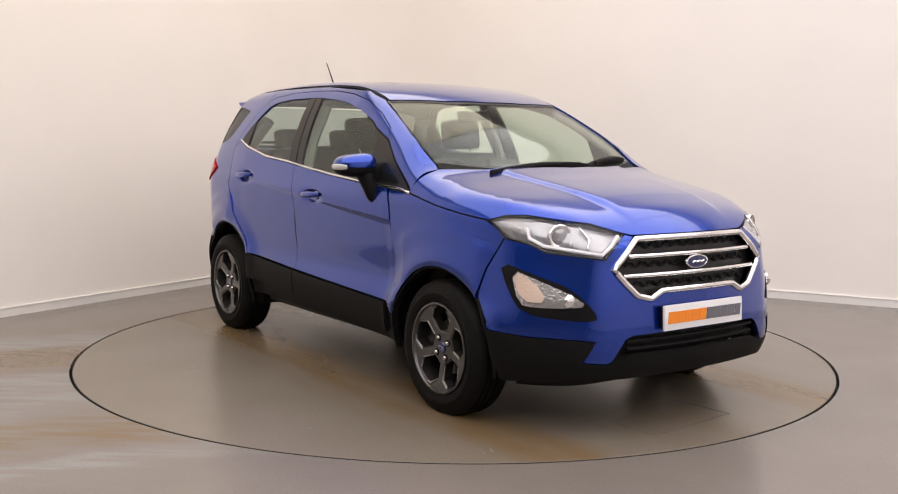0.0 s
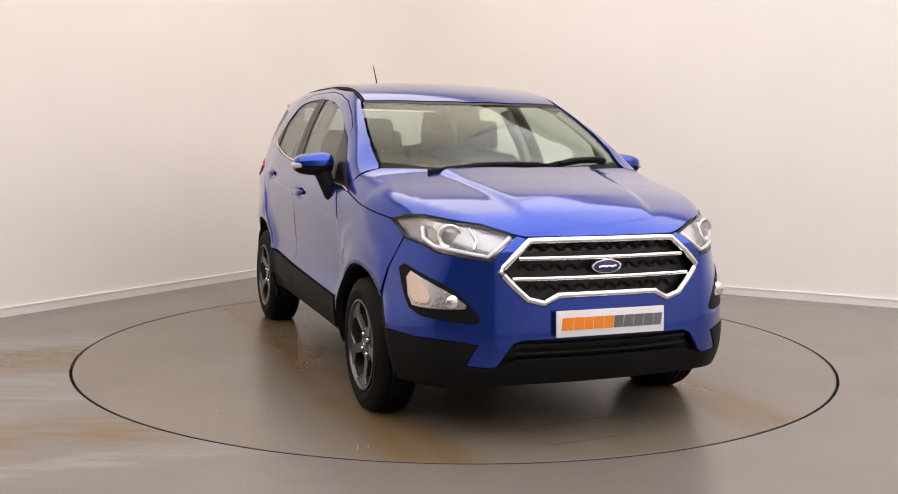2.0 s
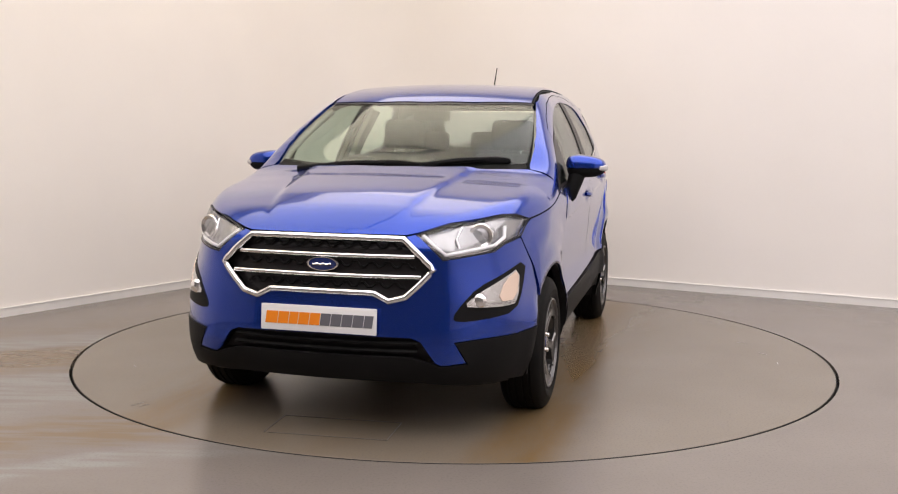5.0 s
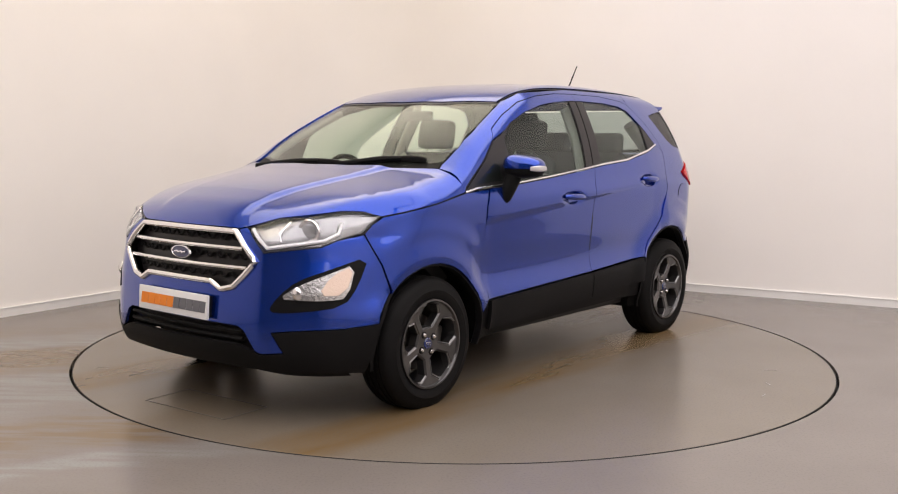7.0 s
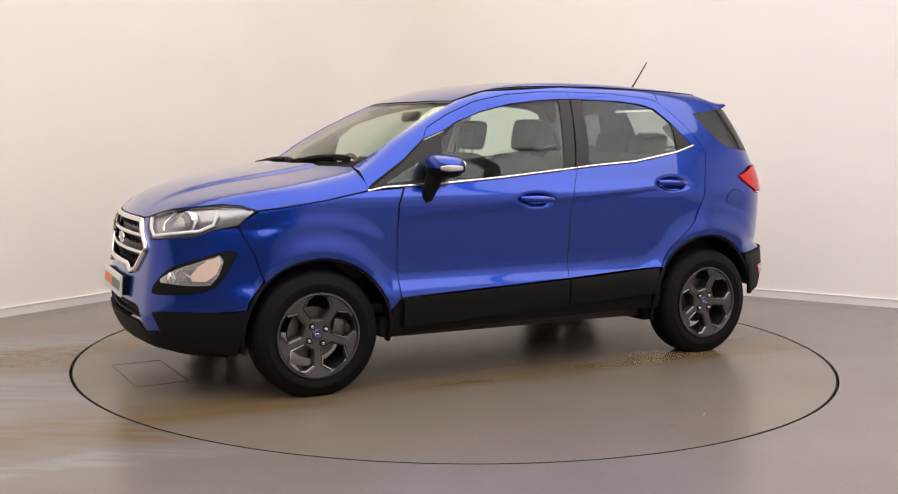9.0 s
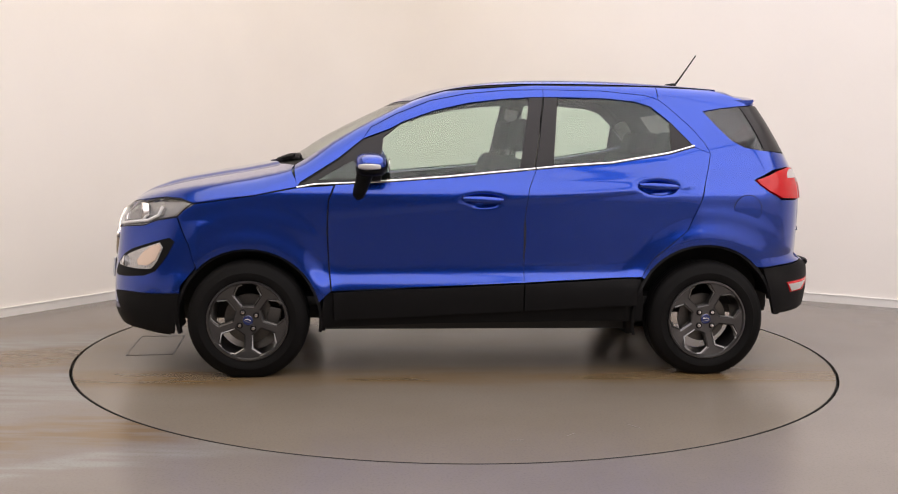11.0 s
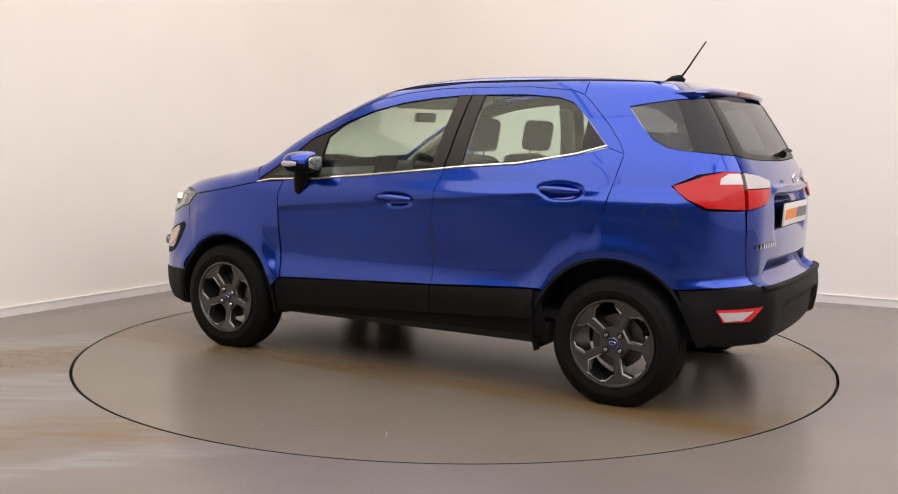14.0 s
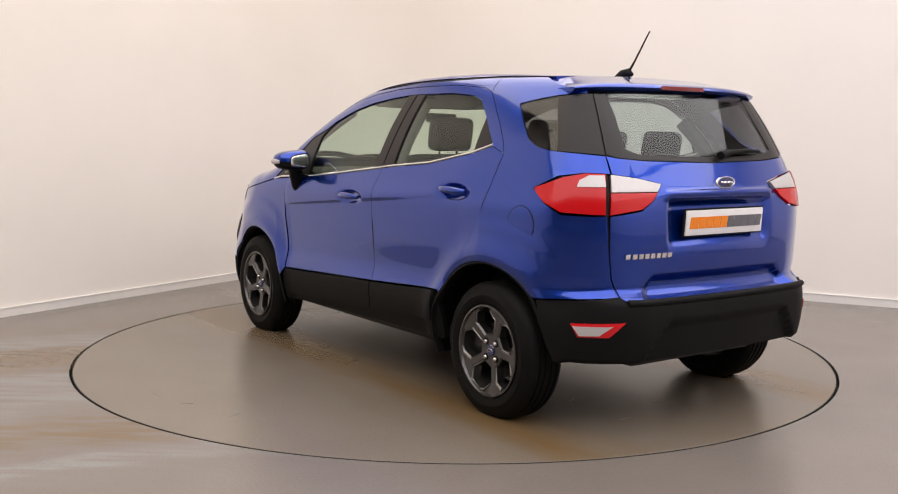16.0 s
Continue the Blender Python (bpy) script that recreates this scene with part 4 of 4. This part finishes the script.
def sills():
    top = [(.81, .468), (.3, .490), (-.23, .512), (-.6, .530), (-.875, .546)]
    low = [(.79, .315), (.3, .338), (-.23, .366), (-.6, .384), (-.85, .398)]
    for (x0, x1), nm in (((.80, -.228), "front_door_cladding"), ((-.234, -.85), "rear_door_cladding")):
        both(nm, [(S(*slice_of(top, x0, x1)) + S(*slice_of(low, x0, x1)[::-1]), "side")], BLACK, car, "black door cladding", off=.010, thick=.02)
    o = (S(*lifted(top, -.002)) + S((-.89, .50), (-.905, .36), (-.90, .30)) + S((-.4, .295), (.3, .285), (.86, .262), (.868, .34), (.845, .466)))
    both("sill", [(o, "side")], BLACK, car, "black sill cover", thick=.03, off=-.016)
    # arch edges, liners
    for (cx, cz, r), a0, a1 in ((ARCH_F, -12, 190), (ARCH_R, -14, 166)):
        for s in (1, -1):
            bm = bmesh.new()
            prof = [(r + .004, .0), (r - .012, .004), (r - .016, -.03), (r + .02, -.06), (r + .03, -.36)]
            rows = []
            for x, z in arc(cx, cz, 1.0, a0, a1, 30):
                ux, uz = x - cx, z - cz
                y0 = float(on_side([cx + ux * r], [max(cz + uz * r, .26)])[0, 1])
                rows.append([bm.verts.new((cx + ux * q, s * (y0 - .003 + d), cz + uz * q)) for q, d in prof])
            for a, b in zip(rows, rows[1:]):
                for i in range(len(prof) - 1):
                    bm.faces.new((a[i], a[i + 1], b[i + 1], b[i]))
            part("arch_liner", bm, CLAD, car, "black wheel arch liner")
    part("floor_pan", boxed((.0, 0, .30), (1.75, 1.50, .12), .03), TRIMDARK, car, "dark underbody floor pan")
    part("rear_subframe", boxed((-1.3, 0, .38), (.95, .86, .22), .05), TRIMDARK, car, "dark rear subframe")
    part("front_subframe", boxed((1.35, 0, .36), (1.0, .86, .24), .05), TRIMDARK, car, "dark front subframe")
    part("tunnel_shield", boxed((-.2, .30, .225), (1.5, .10, .06), .02), TRIMDARK, car)
    for wx in (1.26, -1.25):
        for wy in (-.52, .52):
            part("inner_arch", boxed((wx, wy, .61), (.80, .03, .48), .004), TRIMDARK, car)
    for x in (1.26, -1.26):
        part("axle", tube([(x, -.68, .32), (x, .68, .32)], .035, 12), TRIMDARK, car)
    part("exhaust", tube([(-.6, -.30, .25), (-1.1, -.35, .26), (-1.5, -.42, .29)], .03, 12), TRIMDARK, car, "dark exhaust pipe")


def wheel(x, s):
    """Tyre, five-spoke rim with hexagon openings, brake and nuts, in the wheel's own space; +y faces out."""
    w = new("wheel")
    w["label"] = "black tyre on a dark grey five-spoke alloy wheel"
    w.parent = car
    y = .874 if x > 0 else .860
    spin = -13 if x > 0 else 0
    w.matrix_basis = pose(x, s * (y - .105), .311, 0, 0, 0 if s > 0 else 180) @ pose(0, 0, 0, 0, spin, 0)
    R, half = .325, .103
    prof = [(.214, -half + .012), (.240, -half - .002), (.262, -half - .004), (.266, -half - .001), (.290, -half + .004), (.308, -half + .014), (.319, -half + .026)]
    tread = []
    for g in (-.05, -.018, .018, .05):
        tread += [(R, g - .0055), (R - .007, g - .004), (R - .007, g + .004), (R, g + .0055)]
    prof = prof + tread + [(p, -q) for p, q in prof[::-1]] + [(.206, .085), (.202, 0), (.206, -.085)]
    tyre = lathe(prof, 96)
    # the tyre sits flat on the deck under the car's weight
    down = Matrix.Rotation(radians(-spin), 3, "Y") @ Vector((0, 0, -1))
    for v in tyre.verts:
        h = v.co.dot(down)
        if h > .3106:
            v.co -= down * (h - .3106)
    part("tyre", tyre, RUBBER, w, "black road tyre")
    part("rim_barrel", lathe([(.219, .094), (.217, .103), (.209, .104), (.203, .094), (.198, .06), (.190, -.08), (.200, -.08), (.205, .06)], 80), ALLOY, w, "grey alloy rim edge")
    # spoke face with five hexagonal openings
    n = 5
    hexes = []
    for k in range(n):
        a = 2 * math.pi * (k + .07) / n
        loc = [(.079, -.030), (.079, .030), (.138, .072), (.186, .052), (.198, .030), (.201, 0), (.198, -.030), (.186, -.052), (.138, -.072)]
        hexes.append([(r * math.cos(a) - t * math.sin(a), r * math.sin(a) + t * math.cos(a)) for r, t in loc])

    def height(px, pz):
        r = math.hypot(px, pz)
        return .074 + .020 * math.exp(-((r - .20) / .06) ** 2) - .005 * math.exp(-(r / .05) ** 2)
    tri = bmesh.new()
    outer = [(.211 * math.cos(2 * math.pi * k / 70 + math.pi), .211 * math.sin(2 * math.pi * k / 70 + math.pi)) for k in range(70)]
    edges = []
    for loop in [outer] + hexes:
        vs = [tri.verts.new((p[0], 0, p[1])) for p in loop]
        edges += [tri.edges.new((vs[i], vs[(i + 1) % len(vs)])) for i in range(len(vs))]
    bmesh.ops.triangle_fill(tri, edges=edges, use_beauty=True)
    # take out fills that lie inside an opening
    kill = []
    for f in tri.faces:
        c = f.calc_center_median()
        if any(all((q[0] - p[0]) * (c.z - p[1]) - (q[1] - p[1]) * (c.x - p[0]) > -1e-7 for p, q in zip(h, h[1:] + h[:1])) for h in hexes):
            kill.append(f)
    bmesh.ops.delete(tri, geom=kill, context="FACES")
    for v in tri.verts:
        v.co.y = height(v.co.x, v.co.z)
    ext = bmesh.ops.extrude_face_region(tri, geom=tri.faces[:])["geom"]
    for v in ext:
        if isinstance(v, bmesh.types.BMVert):
            v.co.y -= .052
    bmesh.ops.recalc_face_normals(tri, faces=tri.faces)
    sharp = [e for e in tri.edges if len(e.link_faces) == 2 and e.calc_face_angle(0) > 1.0 and e.verts[0].co.y > .05 and e.verts[1].co.y > .05 and math.hypot(e.verts[0].co.x, e.verts[0].co.z) < .2055]
    bmesh.ops.bevel(tri, geom=sharp, offset=.0085, segments=1, profile=.5, affect="EDGES", clamp_overlap=True)
    part("spokes", tri, ALLOY, w, "five dark grey alloy spokes with chamfered edges", smooth=20)
    # lighter bars paint the light caught along the two flanks of each opening
    for loop in hexes:
        for ids in ((1, 2, 3), (8, 7, 6)):
            pts = [(loop[i][0], height(*loop[i]) - .004, loop[i][1]) for i in ids]
            part("chamfer_highlight", tube(pts, [.003, .0055, .0065], 4), FACET_LIT, w)
    part("centre_cap", lathe([(.001, .081), (.024, .080), (.028, .076), (.028, .05), (.001, .05)], 28, closed=False), BADGEBLUE, w, "blue centre cap")
    cap = [(.017 * math.cos(a), .082, .007 * math.sin(a)) for a in (2 * math.pi * k / 20 for k in range(20))]
    part("cap_mark", tube(cap, .0012, 5, close=True), NUT, w)
    for k in range(4):
        a = radians(45 + 90 * k)
        bm = lathe([(.001, .082), (.008, .081), (.0115, .076), (.0115, .045), (.001, .045)], 12, closed=False)
        part("wheel_nut", bm, NUT, w, at=Matrix.Translation((.052 * math.cos(a), .004, .052 * math.sin(a))))
        # black ring painting the shade of a recess round the nut
        bm = lathe([(.012, .0765), (.0165, .0765), (.0175, .074), (.0165, .060), (.012, .060)], 16)
        part("nut_shade_ring", bm, CLAD, w, at=Matrix.Translation((.052 * math.cos(a), 0, .052 * math.sin(a))))
    part("brake_disc", lathe([(.05, .0), (.135, .0), (.135, -.02), (.05, -.02)], 40), DISCMETAL, w, "steel brake disc", at=Matrix.Translation((0, .005, 0)))
    if x > 0:
        part("brake_caliper", boxed((-.125, -.005, .03), (.07, .07, .13), .015), DISCMETAL, w, "cast brake caliper")


def mirror(s):
    m = new("door_mirror")
    m.parent = car
    m["label"] = "blue door mirror with a white repeater lamp"

    def egg(y0, y1, z0, z1, x0, x1, power=2.6, n=18):
        bm = bmesh.new()
        bmesh.ops.create_uvsphere(bm, u_segments=28, v_segments=16, radius=1)
        for v in bm.verts:
            c = [math.copysign(abs(q) ** (2 / power), q) for q in v.co]
            t = (c[1] + 1) / 2
            v.co = ((x0 + x1) / 2 + (x1 - x0) / 2 * c[0] * (1 - .25 * t), s * ((y0 + y1) / 2 + (y1 - y0) / 2 * c[1]), (z0 + z1) / 2 + (z1 - z0) / 2 * c[2] * (1 - .28 * t) - .006 * t)
        return bm
    top = egg(.832, 1.046, 1.085, 1.228, .500, .695, 3.0)
    bmesh.ops.bisect_plane(top, geom=top.verts[:] + top.edges[:] + top.faces[:], plane_co=(0, 0, 1.146), plane_no=(0, 0, -1), clear_outer=True)
    bmesh.ops.bisect_plane(top, geom=top.verts[:] + top.edges[:] + top.faces[:], plane_co=(.520, 0, 0), plane_no=(-1, 0, 0), clear_outer=True)
    part("cap", top, PAINT, m, "blue mirror cap")
    part("housing", egg(.836, 1.042, 1.088, 1.220, .504, .691, 3.0), CLAD, m, "black mirror housing")
    part("mirror_glass", egg(.87, .985, 1.112, 1.196, .499, .510, 4), CHROME, m, "mirror glass")
    bow = [(abs(math.cos(a)) ** .667 * math.copysign(1, math.cos(a)), math.sin(a) ** .667) for a in np.linspace(radians(38), radians(118), 13)]
    rep = [(.5975 + .0985 * c * (1 - .25 * (d + 1) / 2), s * (.939 + .1085 * d), 1.147) for c, d in bow]
    part("repeater", tube(rep, [.006 + .004 * math.sin(math.pi * t) for t in np.linspace(0, 1, 13)], 8, flat=1.6), CLEARLAMP, m, "white side repeater lamp")
    foot = [(.675, s * .855, .968), (.668, s * .862, .99), (.650, s * .878, 1.05), (.635, s * .892, 1.10), (.62, s * .905, 1.15)]
    part("foot", tube(foot, [.020, .034, .040, .044, .048], 14), CLAD, m, "black mirror foot")


def wipers():
    for a, b in (((1.175, -.50), (1.15, .18)), ((1.16, .16), (.99, .60))):
        w = new("wiper")
        w.parent = car
        w["label"] = "black windscreen wiper"
        line = [tuple(Vector(p) + Vector((0, 0, .004))) for p in T(*[(a[0] + (b[0] - a[0]) * t - (.02 * math.sin(math.pi * t)), a[1] + (b[1] - a[1]) * t) for t in np.linspace(0, 1, 11)])]
        part("blade", tube(line, [.011] * 10 + [.007], 8, flat=1.6), CLAD, w)
        part("arm", tube([tuple(Vector(p) + Vector((.008, 0, .004))) for p in line[2:8]], [.013, .015, .016, .015, .013, .010], 8), CLAD, w)
        part("pivot", lathe([(.001, .008), (.010, .008), (.013, -.006), (.001, -.006)], 16, closed=False), CLAD, w, at=Matrix.Translation(line[3 if a[1] < 0 else 2]) @ Matrix.Rotation(radians(90), 4, "X"))


def aerial():
    a = new("aerial")
    a.parent = car
    a["label"] = "black whip aerial on a small roof base"
    z = float(on_top([-1.24], [0.])[0, 2])
    part("aerial_base", tube([(-1.19, 0, z - .004), (-1.24, 0, z + .012), (-1.28, 0, z + .022), (-1.305, 0, z + .010)], [.012, .026, .022, .010], 12), CLAD, a)
    part("whip", tube([(-1.275, 0, z + .015), (-1.32, 0, z + .075), (-1.415, 0, z + .215)], [.007, .005, .0035], 8), CLAD, a)


def seat(x, y, parent):
    s = new("front_seat")
    s.parent = parent
    s["label"] = "dark grey cloth front seat"
    s.matrix_basis = pose(x, y, 0)
    part("cushion", boxed((0, 0, .60), (.52, .50, .16), .06, (0, -6, 0), 3), SEAT, s)
    part("backrest", boxed((-.34, 0, .90), (.16, .48, .62), .07, (0, -16, 0), 3), SEAT, s)
    part("headrest", boxed((-.475, 0, 1.32), (.10, .27, .19), .045, (0, -10, 0), 3), SEAT, s)
    for k in (-.06, .06):
        part("headrest_post", tube([(-.43, k, 1.15), (-.465, k, 1.27)], .007, 8), CHROME, s)


def cabin():
    c = new("cabin")
    c.parent = car
    c["label"] = "dark cabin interior"
    for y in (-.36, .36):
        seat(.22, y, car)
    r = new("rear_seat")
    r.parent = car
    r["label"] = "dark grey cloth rear bench"
    part("bench_cushion", boxed((-.62, 0, .62), (.50, 1.22, .18), .06, (0, -5, 0), 3), SEAT, r)
    part("bench_back", boxed((-.99, 0, .93), (.16, 1.24, .58), .06, (0, -18, 0), 3), SEAT, r)
    for y in (-.42, 0, .42):
        part("headrest", boxed((-1.13, y, 1.27), (.09, .25, .15), .04, (0, -12, 0), 3), SEAT, r)
        for k in (-.05, .05):
            part("headrest_post", tube([(-1.09, y + k, 1.14), (-1.12, y + k, 1.23)], .006, 8), CHROME, r)
    bm = prism([(1.10, 1.085), (.92, 1.105), (.72, 1.075), (.64, .98), (.70, .70), (1.0, .55), (1.2, .70), (1.2, 1.02)], 1.42, "XZ", .02)
    part("dashboard", bm, TRIMDARK, c, "dark dashboard", at=Matrix.Translation((0, -.71, 0)))
    part("instrument_hood", boxed((.70, -.36, 1.10), (.20, .34, .07), .03, (0, -8, 0)), TRIMDARK, c)
    part("screen", boxed((.66, 0, 1.12), (.03, .22, .13), .01, (0, -15, 0)), GLOSSBLACK, c, "small centre screen")
    ring = [(.56 + .055 * math.cos(a), -.36 + .185 * math.sin(a), 1.02 + .165 * math.cos(a)) for a in (2 * math.pi * k / 32 for k in range(32))]
    part("steering_wheel", tube(ring, .015, 10, close=True), TRIMDARK, c, "black steering wheel")
    part("steering_boss", boxed((.575, -.36, 1.01), (.05, .18, .11), .02, (0, -20, 0)), TRIMDARK, c)
    for t in (-1, 1):
        part("steering_spoke", tube([(.575, -.36 + t * .06, 1.01), (.56, -.36 + t * .18, 1.03)], .014, 8), SILVER, c)
    part("column", tube([(.58, -.36, 1.01), (.80, -.36, .95)], .035, 10), TRIMDARK, c)
    part("console", boxed((.15, 0, .62), (.9, .20, .22), .04), TRIMDARK, c)
    part("cabin_floor", boxed((-.2, 0, .40), (2.5, 1.44, .05), .01), TRIMDARK, c)
    part("boot_floor", boxed((-1.45, 0, .66), (.75, .95, .05), .01), TRIMDARK, c)
    part("parcel_shelf", boxed((-1.42, 0, 1.10), (.55, 1.05, .025), .01), TRIMDARK, c)
    part("rear_view_mirror", boxed((.36, 0, 1.425), (.03, .22, .06), .014, (0, -12, 0)), GLOSSBLACK, c)
    for y in (-.36, .36):
        part("sun_visor", boxed((.22, y, 1.515), (.14, .34, .018), .008, (0, 20, 0)), HEADLINER, c)
    for s in (1, -1):
        part("belt", tube([(-.32, s * .66, 1.35), (-.30, s * .71, 1.1), (-.28, s * .74, .6)], .022, 6, flat=.2), TRIMDARK, c)
        p = [(x, s * (y - .075), z - .02) for x, y, z in S((-.29, 1.12), (-.32, 1.3), (-.34, 1.5))]
        part("pillar_trim", tube(p, .045, 10, flat=.8), HEADLINER, c)
        p = [(x, s * (y - .085), z - .03) for x, y, z in S((-1.23, 1.2), (-1.20, 1.3), (-1.10, 1.43))]
        part("pillar_trim", tube(p, .05, 10, flat=.8), HEADLINER, c)
        p = [(x, s * (y + .02), z - .06) for x, y, z in T(*SCREEN_SIDE)]
        part("pillar_trim", tube(p, .022, 10), HEADLINER, c)


# dark tubes added behind the panel gaps, in place of the shade inside them
def seam_backings():
    lines = [(S(*DOOR_FRONT), "side"), (S(*SPLIT), "side"), (S(*REAR_EDGE), "side"), (S(*DOOR_TOP), "side"), (S(*REAR_TOP), "side"), (S((-.35, 1.57), (-.33, 1.3), (-.29, 1.13)), "side"),
             (S((.985, 1.031), (1.22, .985), (1.41, .955), (1.54, .937)), "side"), (E(-1, *GATE), "rear"), (E(-1, (.543, 1.502), (.575, 1.367), (.603, 1.232)), "rear"), (S((1.635, .862), (1.57, .72), (1.53, .60)), "side"),
             (S((.985, 1.04), (.972, 1.056), (.778, 1.18), (.642, 1.29)), "side")]
    for pts, view in lines:
        for s in (1, -1):
            d = dense(pts, .04)
            d = d[:int(np.argmin([math.dist(p, pts[-1]) for p in d])) + 1] + [pts[-1]]
            d = on_side([p[0] for p in d], [p[2] for p in d]) if view == "side" else np.array(E(-1, *[(p[1], p[2]) for p in d]))
            N = slopes(np.array(d))
            part("seam_backing", tube([(p[0] - n[0] * .018, s * (p[1] - n[1] * .018), p[2] - n[2] * .018) for p, n in zip(d, N)], .011, 6), GAP, car)


body_shell()
seam_backings()
door_handles(front_door(), 0)
door_handles(rear_door(), 1)
tailgate()
front_end()
rear_bumper()
sills()
for wx in (1.26, -1.26):
    for ws in (1, -1):
        wheel(wx, ws)
for side in (1, -1):
    mirror(side)
wipers()
aerial()
cabin()

# marks set in the turntable deck, which turn with it
bm = bmesh.new()
for gx, gy, gw, gh in ((-.135, 0, .004, .56), (.135, 0, .004, .56), (0, -.28, .27, .004), (0, .28, .27, .004)):
    box(bm, (gx, gy, 0), (gw, gh, .002))
part("hatch_groove", bm, GROOVE, table, "thin dark groove round a flush hatch", smooth=0, at=pose(1.845, -.075, .0005, 0, 0, 4))
for k in range(10):
    a, r = random.uniform(0, 6.28), random.uniform(1.3, 2.1)
    part("scuff", boxed((0, 0, 0), (random.uniform(.02, .09), .004, .001)), STEEL, table, smooth=0, at=pose(r * math.cos(a), r * math.sin(a), .0005, 0, 0, random.uniform(0, 180)))


def motions():
    turn = [(0, -54.0), (.5, -55.2), (1, -58.1), (1.5, -62.6), (2, -68.4), (2.5, -74.35), (3, -80.4), (3.5, -86.4), (4, -92.5), (4.5, -98.5), (5, -104.5),
            (5.5, -110.4), (6, -116.4), (6.5, -122.4), (7, -128.4), (7.5, -134.4), (8, -140.4), (8.5, -146.4), (9, -152.4), (9.5, -158.3), (10, -164.1), (10.5, -169.8),
            (11, -175.5), (11.5, -181.2), (12, -187.0), (12.5, -192.8), (13, -198.7), (13.5, -204.6), (14, -210.5), (14.5, -216.4), (15, -222.3), (15.5, -228.3), (16, -234.3)]
    walk(table, [(t, pose(0, 0, 0, 0, 0, a)) for t, a in turn])
    walk(car, [(t, pose(0, 0, 0, 0, 0, a) @ pose(-.0874, -.0760, 0)) for t, a in turn])


motions()
